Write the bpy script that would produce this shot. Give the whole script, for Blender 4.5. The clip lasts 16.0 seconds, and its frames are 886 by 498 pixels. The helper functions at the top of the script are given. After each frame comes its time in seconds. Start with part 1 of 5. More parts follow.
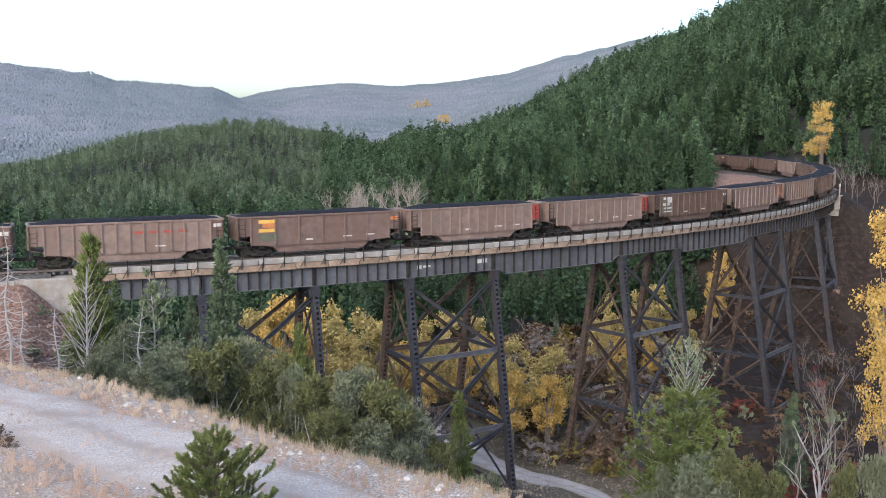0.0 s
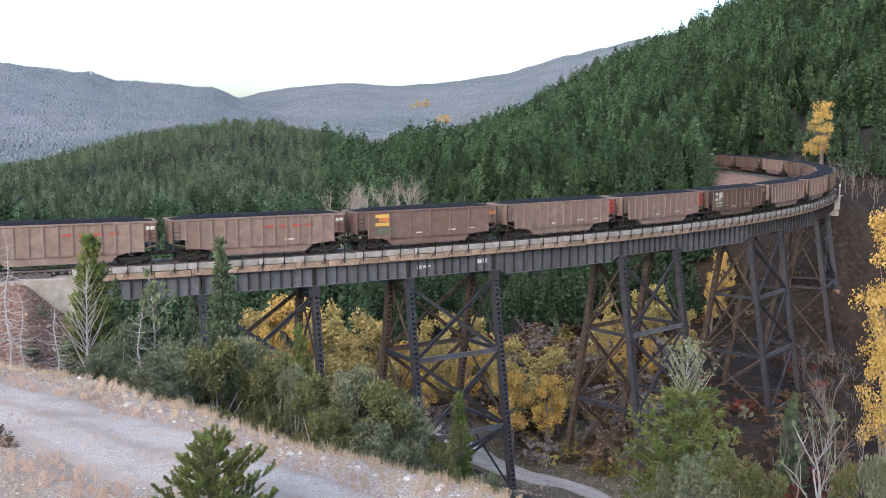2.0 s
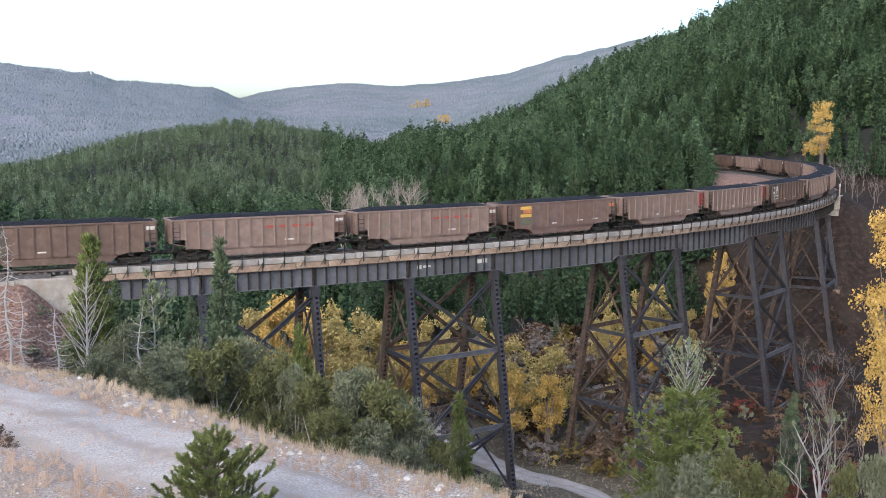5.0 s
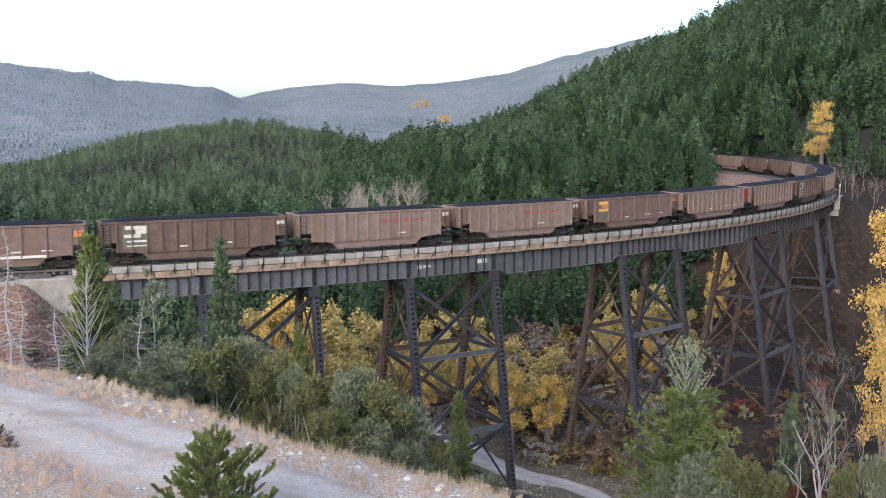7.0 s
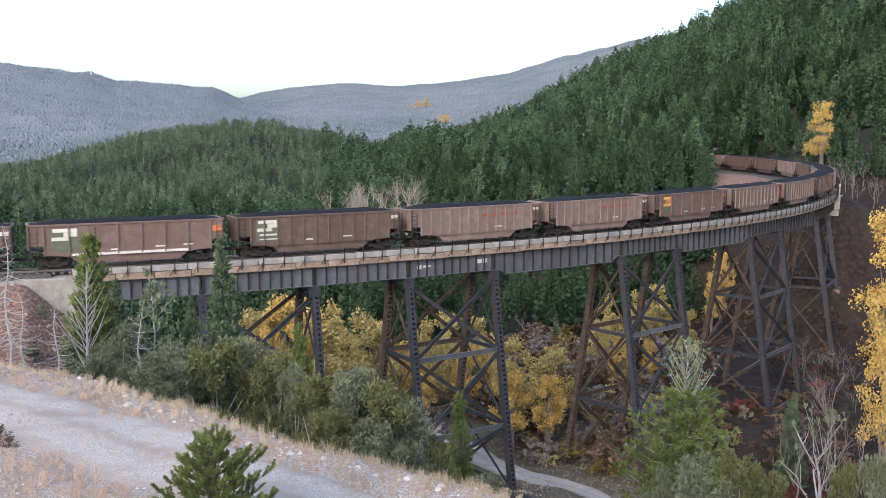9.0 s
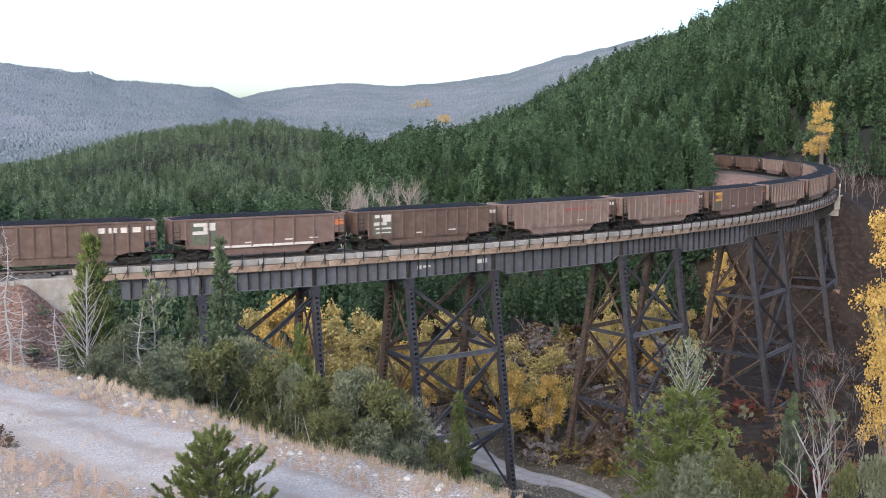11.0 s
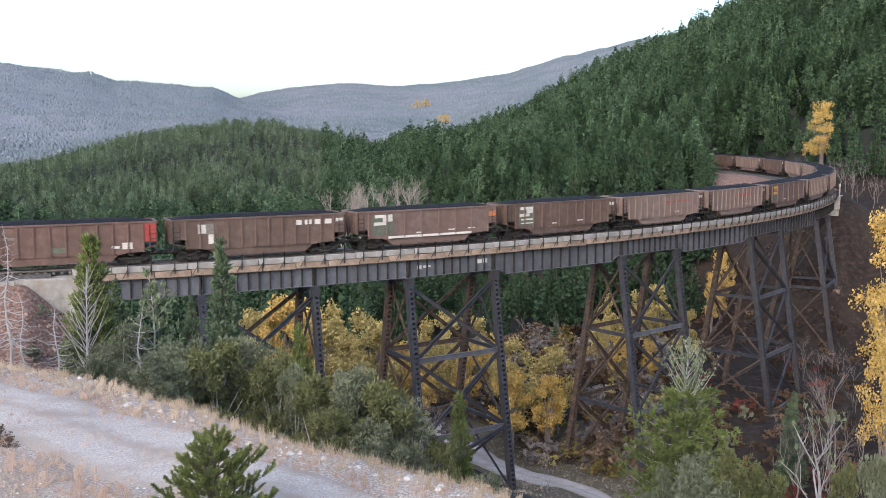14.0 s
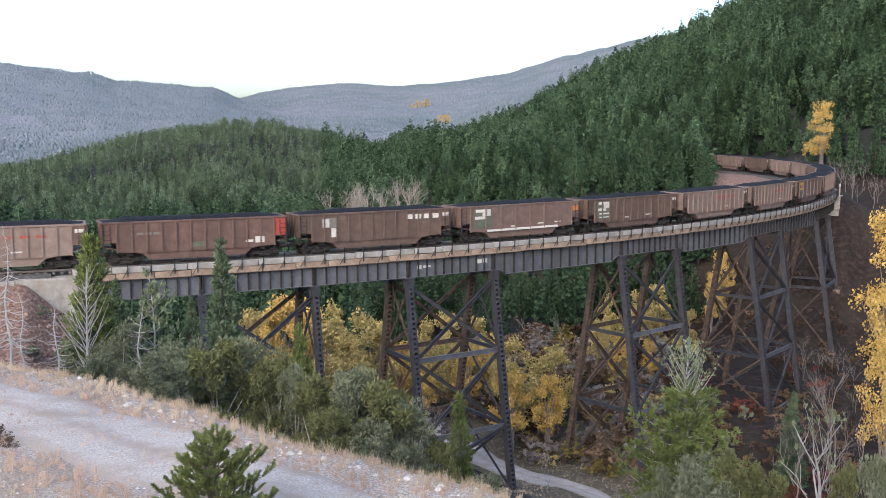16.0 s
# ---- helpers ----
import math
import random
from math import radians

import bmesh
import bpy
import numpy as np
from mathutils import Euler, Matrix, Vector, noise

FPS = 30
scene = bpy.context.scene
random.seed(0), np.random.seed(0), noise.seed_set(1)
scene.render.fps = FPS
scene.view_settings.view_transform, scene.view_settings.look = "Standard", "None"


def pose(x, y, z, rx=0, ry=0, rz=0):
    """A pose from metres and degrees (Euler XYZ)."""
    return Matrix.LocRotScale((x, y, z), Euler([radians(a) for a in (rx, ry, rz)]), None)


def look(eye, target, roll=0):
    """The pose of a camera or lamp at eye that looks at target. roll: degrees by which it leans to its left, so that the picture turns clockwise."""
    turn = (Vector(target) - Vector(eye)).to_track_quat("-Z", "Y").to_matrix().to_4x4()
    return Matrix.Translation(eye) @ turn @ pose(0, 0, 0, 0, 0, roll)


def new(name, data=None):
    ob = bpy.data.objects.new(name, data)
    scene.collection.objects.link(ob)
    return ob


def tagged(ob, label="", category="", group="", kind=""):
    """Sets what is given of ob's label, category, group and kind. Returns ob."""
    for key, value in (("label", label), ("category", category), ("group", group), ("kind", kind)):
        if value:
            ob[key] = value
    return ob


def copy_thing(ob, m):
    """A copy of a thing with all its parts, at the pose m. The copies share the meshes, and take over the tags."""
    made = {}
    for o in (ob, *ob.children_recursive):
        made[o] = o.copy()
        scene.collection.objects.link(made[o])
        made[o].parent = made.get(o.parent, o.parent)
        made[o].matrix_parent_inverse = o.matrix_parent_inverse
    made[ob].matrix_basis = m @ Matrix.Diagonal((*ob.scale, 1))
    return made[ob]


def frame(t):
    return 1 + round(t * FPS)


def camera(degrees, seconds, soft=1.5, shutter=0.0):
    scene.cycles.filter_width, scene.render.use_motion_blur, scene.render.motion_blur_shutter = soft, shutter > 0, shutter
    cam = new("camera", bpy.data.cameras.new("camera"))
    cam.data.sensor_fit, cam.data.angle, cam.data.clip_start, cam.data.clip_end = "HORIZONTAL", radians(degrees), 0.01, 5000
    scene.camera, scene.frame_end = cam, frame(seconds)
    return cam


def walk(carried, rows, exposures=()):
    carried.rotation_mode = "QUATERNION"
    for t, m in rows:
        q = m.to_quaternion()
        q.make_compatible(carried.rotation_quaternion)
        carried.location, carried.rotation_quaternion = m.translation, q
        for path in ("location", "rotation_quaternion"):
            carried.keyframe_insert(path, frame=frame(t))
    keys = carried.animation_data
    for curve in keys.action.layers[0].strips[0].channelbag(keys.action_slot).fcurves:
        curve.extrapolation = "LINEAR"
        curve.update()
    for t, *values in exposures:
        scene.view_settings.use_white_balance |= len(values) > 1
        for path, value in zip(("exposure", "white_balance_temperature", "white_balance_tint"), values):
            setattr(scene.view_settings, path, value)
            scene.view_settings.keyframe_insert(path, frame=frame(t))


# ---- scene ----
# ---------- camera: it stands still ----------
cam = camera(47.77, 16.0, soft=0.9, shutter=0.7)
EYE = (0.0, 0.0, 10.875)
VIEW = look(EYE, (0.0, math.cos(-0.1163), 10.875 + math.sin(-0.1163)), 0.24)
walk(cam, [(0.0, VIEW), (16.0, VIEW)], exposures=[(0.0, 1.45, 5900, 11), (16.0, 1.45, 5900, 11)])

# ---------- light: a bright, hazy evening sky and a weak, wide sun ----------
SUN_UP, SUN_ROUND = radians(30), radians(203)
world = bpy.data.worlds.new("world")
scene.world = world
world.use_nodes = True
sky = world.node_tree.nodes.new("ShaderNodeTexSky")
sky.sky_type = "NISHITA"
sky.sun_disc = False
sky.sun_elevation, sky.sun_rotation = SUN_UP, SUN_ROUND
sky.air_density, sky.dust_density, sky.ozone_density = 1.0, 3.0, 1.0
back = world.node_tree.nodes["Background"]
back.inputs["Strength"].default_value = 0.15
world.node_tree.links.new(sky.outputs[0], back.inputs["Color"])
sun = new("sun", bpy.data.lights.new("sun", "SUN"))
sun.data.energy, sun.data.angle, sun.data.color = 0.2, radians(50), (1.0, 0.93, 0.84)
sun_way = Vector((math.sin(SUN_ROUND) * math.cos(SUN_UP), math.cos(SUN_ROUND) * math.cos(SUN_UP), math.sin(SUN_UP)))
sun.matrix_world = look(sun_way * 100, (0, 0, 0))


# ---------- materials ----------
def material(name, colors, scale=1.0, rough=0.9, metal=0.0, bump=0.0, bump_scale=None, stretch=(1, 1, 1), vary=0.0,
             per_island=0.0, stains=None, spec=0.3, trans=0.0, world_space=False):
    """Noise between two or three colours at one scale, blotches at a second, bump, and piece-to-piece variation."""
    m = bpy.data.materials.new(name)
    m.use_nodes = True
    nt = m.node_tree
    n, link = nt.nodes, nt.links.new
    b = n["Principled BSDF"]
    b.inputs["Roughness"].default_value, b.inputs["Metallic"].default_value = rough, metal
    b.inputs["Specular IOR Level"].default_value = spec
    if world_space:
        src = n.new("ShaderNodeNewGeometry").outputs["Position"]
    else:
        src = n.new("ShaderNodeTexCoord").outputs["Object"]
    mp = n.new("ShaderNodeMapping")
    mp.inputs["Scale"].default_value = stretch
    link(src, mp.inputs["Vector"])
    fine = n.new("ShaderNodeTexNoise")
    fine.inputs["Scale"].default_value, fine.inputs["Detail"].default_value = scale, 6.0
    fine.inputs["Roughness"].default_value = 0.65
    link(mp.outputs[0], fine.inputs["Vector"])
    ramp = n.new("ShaderNodeValToRGB")
    els = ramp.color_ramp.elements
    els[0].position, els[1].position = 0.32, 0.68
    els[0].color, els[1].color = (*colors[0], 1), (*colors[-1], 1)
    if len(colors) > 2:
        els.new(0.5).color = (*colors[1], 1)
    link(fine.outputs["Fac"], ramp.inputs[0])
    out = ramp.outputs[0]
    if stains:
        color, amount, st_scale, st_stretch = stains
        mp2 = n.new("ShaderNodeMapping")
        mp2.inputs["Scale"].default_value = st_stretch
        link(src, mp2.inputs["Vector"])
        big = n.new("ShaderNodeTexNoise")
        big.inputs["Scale"].default_value, big.inputs["Detail"].default_value = st_scale, 4.0
        link(mp2.outputs[0], big.inputs["Vector"])
        r2 = n.new("ShaderNodeMapRange")
        r2.inputs["From Min"].default_value, r2.inputs["From Max"].default_value = 0.45, 0.72
        r2.inputs["To Max"].default_value = amount
        link(big.outputs["Fac"], r2.inputs["Value"])
        mx = n.new("ShaderNodeMix")
        mx.data_type = "RGBA"
        link(r2.outputs[0], mx.inputs["Factor"])
        link(out, mx.inputs["A"])
        mx.inputs["B"].default_value = (*color, 1)
        out = mx.outputs["Result"]
    if vary or per_island:
        hsv = n.new("ShaderNodeHueSaturation")
        rnd = n.new("ShaderNodeObjectInfo").outputs["Random"] if vary else n.new("ShaderNodeNewGeometry").outputs["Random Per Island"]
        amt = vary or per_island
        r3 = n.new("ShaderNodeMapRange")
        r3.inputs["To Min"].default_value, r3.inputs["To Max"].default_value = 1 - amt, 1 + amt
        link(rnd, r3.inputs["Value"])
        link(r3.outputs[0], hsv.inputs["Value"])
        link(out, hsv.inputs["Color"])
        out = hsv.outputs[0]
    link(out, b.inputs["Base Color"])
    if bump:
        bn = n.new("ShaderNodeTexNoise")
        bn.inputs["Scale"].default_value, bn.inputs["Detail"].default_value = bump_scale or scale * 2, 5.0
        link(mp.outputs[0], bn.inputs["Vector"])
        bp = n.new("ShaderNodeBump")
        bp.inputs["Strength"].default_value, bp.inputs["Distance"].default_value = bump, 0.05
        link(bn.outputs["Fac"], bp.inputs["Height"])
        link(bp.outputs[0], b.inputs["Normal"])
    return m


# near black: shade in the gaps between the trees is put into this colour
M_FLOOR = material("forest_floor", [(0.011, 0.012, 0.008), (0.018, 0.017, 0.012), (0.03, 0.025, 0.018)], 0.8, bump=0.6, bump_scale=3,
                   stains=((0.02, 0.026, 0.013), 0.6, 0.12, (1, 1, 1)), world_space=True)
# aerial haze over the far ridges is painted into this blue-grey colour
M_FAR = material("haze_tinted_far_forest", [(0.135, 0.165, 0.172), (0.175, 0.198, 0.21), (0.215, 0.225, 0.245)], 0.0045, world_space=True,
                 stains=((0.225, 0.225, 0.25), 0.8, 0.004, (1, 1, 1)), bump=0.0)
M_BANK = material("gravel_bank", [(0.18, 0.152, 0.127), (0.32, 0.278, 0.24), (0.54, 0.49, 0.44)], 13.0, bump=0.9, bump_scale=22, world_space=True,
                  stains=((0.26, 0.185, 0.125), 0.8, 0.35, (1, 1, 1)))
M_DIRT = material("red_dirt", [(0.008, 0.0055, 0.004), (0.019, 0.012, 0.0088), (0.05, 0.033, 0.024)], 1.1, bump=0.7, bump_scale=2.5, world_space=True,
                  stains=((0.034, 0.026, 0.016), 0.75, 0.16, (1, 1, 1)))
M_ROAD = material("pale_road_gravel", [(0.27, 0.238, 0.212), (0.40, 0.36, 0.325), (0.56, 0.515, 0.47)], 16.0, bump=0.5, bump_scale=26, world_space=True,
                  stains=((0.28, 0.225, 0.18), 0.75, 0.7, (0.8, 1.3, 1)))


def add_wear(m, color):
    """Dry grass and soil between the wheel ruts, broken up by noise."""
    n, link = m.node_tree.nodes, m.node_tree.links.new
    a = n.new("ShaderNodeAttribute")
    a.attribute_name = "wear"
    ns = n.new("ShaderNodeTexNoise")
    ns.inputs["Scale"].default_value, ns.inputs["Detail"].default_value = 1.9, 8.0
    link(n.new("ShaderNodeNewGeometry").outputs["Position"], ns.inputs["Vector"])
    add = n.new("ShaderNodeMath")
    link(a.outputs["Fac"], add.inputs[0])
    link(ns.outputs["Fac"], add.inputs[1])
    r = n.new("ShaderNodeMapRange")
    r.inputs["From Min"].default_value, r.inputs["From Max"].default_value, r.inputs["To Max"].default_value = 0.78, 1.3, 0.75
    link(add.outputs[0], r.inputs["Value"])
    mx = n.new("ShaderNodeMix")
    mx.data_type = "RGBA"
    b = n["Principled BSDF"]
    link(r.outputs[0], mx.inputs["Factor"])
    link(b.inputs["Base Color"].links[0].from_socket, mx.inputs["A"])
    mx.inputs["B"].default_value = (*color, 1)
    link(mx.outputs["Result"], b.inputs["Base Color"])


add_wear(M_ROAD, (0.29, 0.24, 0.195))
M_BALLAST = material("ballast", [(0.03, 0.028, 0.026), (0.07, 0.065, 0.06), (0.14, 0.13, 0.12)], 6.0, bump=1.0, bump_scale=9, world_space=True)
M_STEEL = material("dark_bridge_steel", [(0.015, 0.016, 0.021), (0.026, 0.027, 0.034), (0.042, 0.043, 0.051)], 1.2, rough=0.62, spec=0.4,
                   stains=((0.06, 0.042, 0.03), 0.3, 0.5, (1, 1, 0.25)), vary=0.12)
M_GIRDER = material("blue_grey_girder_paint", [(0.075, 0.077, 0.088), (0.10, 0.102, 0.115), (0.125, 0.126, 0.137)], 1.5, rough=0.55, spec=0.4,
                    stains=((0.05, 0.045, 0.045), 0.6, 0.6, (1, 1, 0.3)), vary=0.14)
M_RUST = material("rusty_steel", [(0.035, 0.026, 0.021), (0.07, 0.047, 0.033), (0.125, 0.082, 0.053)], 2.0, rough=0.85, vary=0.12,
                  stains=((0.05, 0.045, 0.045), 0.5, 0.8, (1, 1, 0.4)))
M_CONC = material("weathered_concrete", [(0.22, 0.2, 0.172), (0.30, 0.275, 0.24), (0.37, 0.345, 0.305)], 1.6, bump=0.25, bump_scale=8,
                  stains=((0.22, 0.16, 0.11), 0.6, 0.8, (1, 1, 0.4)), vary=0.08)
M_TANC = material("tan_deck_concrete", [(0.21, 0.15, 0.11), (0.29, 0.215, 0.16), (0.36, 0.28, 0.21)], 1.8, bump=0.25, bump_scale=8,
                  stains=((0.13, 0.09, 0.06), 0.75, 1.0, (1, 1, 0.5)), vary=0.16)
M_KERB = material("pale_kerb_concrete", [(0.24, 0.23, 0.215), (0.33, 0.315, 0.295), (0.42, 0.405, 0.385)], 2.0, bump=0.2, bump_scale=9,
                  stains=((0.13, 0.105, 0.085), 0.75, 0.9, (1, 1, 1)), vary=0.10)
M_RAIL = material("rail_steel", [(0.12, 0.10, 0.09), (0.22, 0.19, 0.17)], 3.0, rough=0.5, metal=0.6)
M_TIE = material("tie", [(0.09, 0.075, 0.06), (0.17, 0.145, 0.12)], 4.0, bump=0.3, vary=0.15)
# grimy running gear and railings; on girder stiffeners the black stands for shadow
M_BLACK = material("grime_and_shade_black_steel", [(0.012, 0.011, 0.010), (0.028, 0.025, 0.023), (0.045, 0.038, 0.033)], 2.5, rough=0.75)
M_COAL = material("coal", [(0.006, 0.006, 0.007), (0.014, 0.014, 0.016), (0.03, 0.03, 0.033)], 7.0, rough=0.85, bump=1.0, bump_scale=6, spec=0.12)
M_WHITE = material("white_paint", [(0.45, 0.42, 0.38), (0.6, 0.57, 0.52)], 3.0, rough=0.7)
M_REDP = material("red_panel_paint", [(0.25, 0.04, 0.034), (0.35, 0.065, 0.05)], 2.5, rough=0.65, stains=((0.2, 0.09, 0.06), 0.6, 1.5, (1, 1, .4)))
M_ORANGE = material("orange_panel_paint", [(0.42, 0.14, 0.05), (0.55, 0.21, 0.08)], 2.5, rough=0.65, stains=((0.25, 0.12, 0.07), 0.6, 1.5, (1, 1, .4)))
M_YELLOWP = material("yellow_panel_paint", [(0.5, 0.30, 0.06), (0.62, 0.40, 0.10)], 3.0, rough=0.65)
M_GREENP = material("grey_green_paint", [(0.075, 0.085, 0.06), (0.12, 0.13, 0.095)], 2.5, rough=0.65)
M_GREYP = material("grey_letter_paint", [(0.13, 0.115, 0.10), (0.2, 0.18, 0.16)], 3.0, rough=0.7)
M_BARK = material("brown_bark", [(0.05, 0.038, 0.03), (0.12, 0.095, 0.075)], 5.0, bump=0.8, stretch=(1, 1, 0.25))
M_GREYWOOD = material("bleached_dead_wood", [(0.24, 0.225, 0.215), (0.38, 0.365, 0.35)], 5.0, bump=0.5, stretch=(1, 1, 0.25))
M_TWIG = material("bare_grey_twigs", [(0.13, 0.11, 0.10), (0.22, 0.19, 0.175)], 3.0)
M_PALETWIG = material("pale_bare_twigs", [(0.25, 0.21, 0.185), (0.36, 0.31, 0.28)], 3.0)


def leaves_material(name, dark, light, rough=0.7):
    m = material(name, [dark, tuple((a + b) / 2 for a, b in zip(dark, light)), light], 0.35, rough=rough, per_island=0.24, spec=0.08)
    n, link = m.node_tree.nodes, m.node_tree.links.new
    # joined woods carry a tone for each tree
    at_ = n.new("ShaderNodeAttribute")
    at_.attribute_name = "tone"
    r = n.new("ShaderNodeMapRange")
    r.inputs["From Min"].default_value, r.inputs["To Min"].default_value, r.inputs["To Max"].default_value = -1.0, 0.42, 1.58
    link(at_.outputs["Fac"], r.inputs["Value"])
    h = n.new("ShaderNodeHueSaturation")
    r2 = n.new("ShaderNodeMapRange")
    r2.inputs["From Min"].default_value, r2.inputs["To Min"].default_value, r2.inputs["To Max"].default_value = -1.0, 1.12, 0.88
    link(at_.outputs["Fac"], r2.inputs["Value"])
    link(r.outputs[0], h.inputs["Value"])
    link(r2.outputs[0], h.inputs["Saturation"])
    b = n["Principled BSDF"]
    link(b.inputs["Base Color"].links[0].from_socket, h.inputs["Color"])
    link(h.outputs[0], b.inputs["Base Color"])
    return m


M_CONIFER = leaves_material("conifer_needles", (0.015, 0.033, 0.02), (0.078, 0.12, 0.059))
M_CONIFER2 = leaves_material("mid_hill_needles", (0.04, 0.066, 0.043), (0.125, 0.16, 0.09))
M_PINE = leaves_material("pine_needles", (0.06, 0.082, 0.025), (0.18, 0.21, 0.072))
M_JUNIPER = leaves_material("juniper_scales", (0.105, 0.12, 0.072), (0.215, 0.23, 0.15))
M_PALE = leaves_material("pale_silvery_needles", (0.12, 0.15, 0.085), (0.22, 0.25, 0.15))
M_ASPEN = leaves_material("yellow_aspen_leaves", (0.33, 0.22, 0.06), (0.60, 0.41, 0.13))
M_ASPEN2 = leaves_material("dull_gold_leaves", (0.22, 0.185, 0.07), (0.47, 0.37, 0.15))
M_RUSSET = leaves_material("russet_brush", (0.06, 0.04, 0.026), (0.145, 0.095, 0.058))
M_REDBUSH = leaves_material("red_brush_leaves", (0.09, 0.028, 0.022), (0.17, 0.06, 0.045))
M_GRASS = leaves_material("dry_straw_grass", (0.26, 0.205, 0.145), (0.42, 0.345, 0.265))
M_PINKGRASS = leaves_material("reddish_dry_grass", (0.27, 0.195, 0.15), (0.41, 0.305, 0.24))
# far needles carry the same painted haze as the ridges below them
M_FARTREE = material("haze_tinted_far_needles", [(0.135, 0.165, 0.172), (0.175, 0.198, 0.21), (0.215, 0.225, 0.245)], 0.0045, per_island=0.05, spec=0.05, world_space=True)
M_RIPRAP = material("reddish_broken_rock", [(0.11, 0.066, 0.05), (0.21, 0.128, 0.094), (0.33, 0.22, 0.168)], 1.5, bump=0.4, per_island=0.4)
M_RUBBLE = material("reddish_rubble", [(0.09, 0.054, 0.041), (0.19, 0.117, 0.088), (0.33, 0.226, 0.178)], 3.5, bump=1.0, bump_scale=5, world_space=True)
M_VALLEY = material("dry_valley_turf", [(0.05, 0.042, 0.028), (0.10, 0.082, 0.053), (0.17, 0.138, 0.09)], 1.6, bump=0.6, bump_scale=5, world_space=True, stains=((0.05, 0.05, 0.025), 0.7, 0.25, (1, 1, 1)))
M_OLIVE = leaves_material("olive_needles", (0.09, 0.10, 0.042), (0.185, 0.19, 0.085))
M_PEBBLE = material("mixed_pebbles", [(0.2, 0.19, 0.18), (0.45, 0.43, 0.41)], 2.0, per_island=0.5)
M_ROCK = material("pale_stone", [(0.36, 0.34, 0.31), (0.58, 0.56, 0.52)], 6.0, bump=0.5, vary=0.15)


# ---------- mesh building ----------
class Build:
    """Collects vertices and faces of one part; faces remember a material slot."""

    def __init__(self):
        self.v, self.f, self.m = [], [], []

    def add(self, verts, faces, slot=0):
        k = len(self.v)
        self.v.extend(tuple(p) for p in verts)
        self.f.extend(tuple(i + k for i in face) for face in faces)
        self.m.extend([slot] * len(faces))

    def box(self, x0, x1, y0, y1, z0, z1, m=None, slot=0, bevel=0.0):
        if bevel:
            b = min(bevel, (x1 - x0) / 3, (y1 - y0) / 3, (z1 - z0) / 3)
            c = Vector(((x0 + x1) / 2, (y0 + y1) / 2, (z0 + z1) / 2))
            h = Vector(((x1 - x0) / 2, (y1 - y0) / 2, (z1 - z0) / 2))
            V, F, at_ = [], [], {}
            for sx in (-1, 1):
                for sy in (-1, 1):
                    for sz in (-1, 1):
                        for a in range(3):
                            p = [h[i] - (0 if i == a else b) for i in range(3)]
                            at_[sx, sy, sz, a] = len(V)
                            V.append((c[0] + sx * p[0], c[1] + sy * p[1], c[2] + sz * p[2]))
            for a in range(3):
                o = [i for i in range(3) if i != a]
                for s in (-1, 1):
                    ring = []
                    for p, q in ((-1, -1), (1, -1), (1, 1), (-1, 1)):
                        k = [0, 0, 0]
                        k[a], k[o[0]], k[o[1]] = s, p, q
                        ring.append(at_[(*k, a)])
                    F.append(tuple(ring))
                for p in (-1, 1):
                    for q in (-1, 1):
                        k0, k1 = [0, 0, 0], [0, 0, 0]
                        k0[a], k1[a] = -1, 1
                        k0[o[0]] = k1[o[0]] = p
                        k0[o[1]] = k1[o[1]] = q
                        F.append((at_[(*k0, o[0])], at_[(*k1, o[0])], at_[(*k1, o[1])], at_[(*k0, o[1])]))
            for sx in (-1, 1):
                for sy in (-1, 1):
                    for sz in (-1, 1):
                        F.append(tuple(at_[sx, sy, sz, a] for a in range(3)))
        else:
            V = [(x, y, z) for x in (x0, x1) for y in (y0, y1) for z in (z0, z1)]
            F = [(0, 1, 3, 2), (4, 6, 7, 5), (0, 4, 5, 1), (2, 3, 7, 6), (0, 2, 6, 4), (1, 5, 7, 3)]
        if m is not None:
            V = [m @ Vector(p) for p in V]
        self.add(V, F, slot)

    def beam(self, a, b, w, h, up=(0, 0, 1), slot=0):
        """A bar of width w and height h from a to b."""
        a, b = Vector(a), Vector(b)
        d = b - a
        z = d.normalized()
        x = Vector(up).cross(z)
        if x.length < 1e-4:
            x = Vector((1, 0, 0)).cross(z)
        x.normalize()
        y = z.cross(x)
        V = [p + sx * x * w / 2 + sy * y * h / 2 for p in (a, b) for sx, sy in ((-1, -1), (1, -1), (1, 1), (-1, 1))]
        self.add(V, [(3, 2, 1, 0), (4, 5, 6, 7), (0, 1, 5, 4), (1, 2, 6, 5), (2, 3, 7, 6), (3, 0, 4, 7)], slot)

    def tube(self, pts, radii, n=6, slot=0, caps=True):
        """A tapered tube along points."""
        rings = []
        V, F = [], []
        for i, p in enumerate(pts):
            p = Vector(p)
            d = (Vector(pts[min(i + 1, len(pts) - 1)]) - Vector(pts[max(i - 1, 0)])).normalized()
            x = d.orthogonal().normalized()
            if abs(d.z) > 0.7:
                x = (Vector((1, 0, 0)) - d * d.x).normalized()
            y = d.cross(x)
            for k in range(n):
                a = 2 * math.pi * k / n
                V.append(p + radii[i] * (math.cos(a) * x + math.sin(a) * y))
        for i in range(len(pts) - 1):
            for k in range(n):
                F.append((i * n + k, i * n + (k + 1) % n, (i + 1) * n + (k + 1) % n, (i + 1) * n + k))
        if caps:
            F.append(tuple(range(n))[::-1])
            F.append(tuple((len(pts) - 1) * n + k for k in range(n)))
        self.add(V, F, slot)

    def mesh(self, name, mats, smooth=False):
        me = bpy.data.meshes.new(name)
        me.from_pydata(self.v, [], self.f)
        for m in mats if isinstance(mats, (list, tuple)) else [mats]:
            me.materials.append(m)
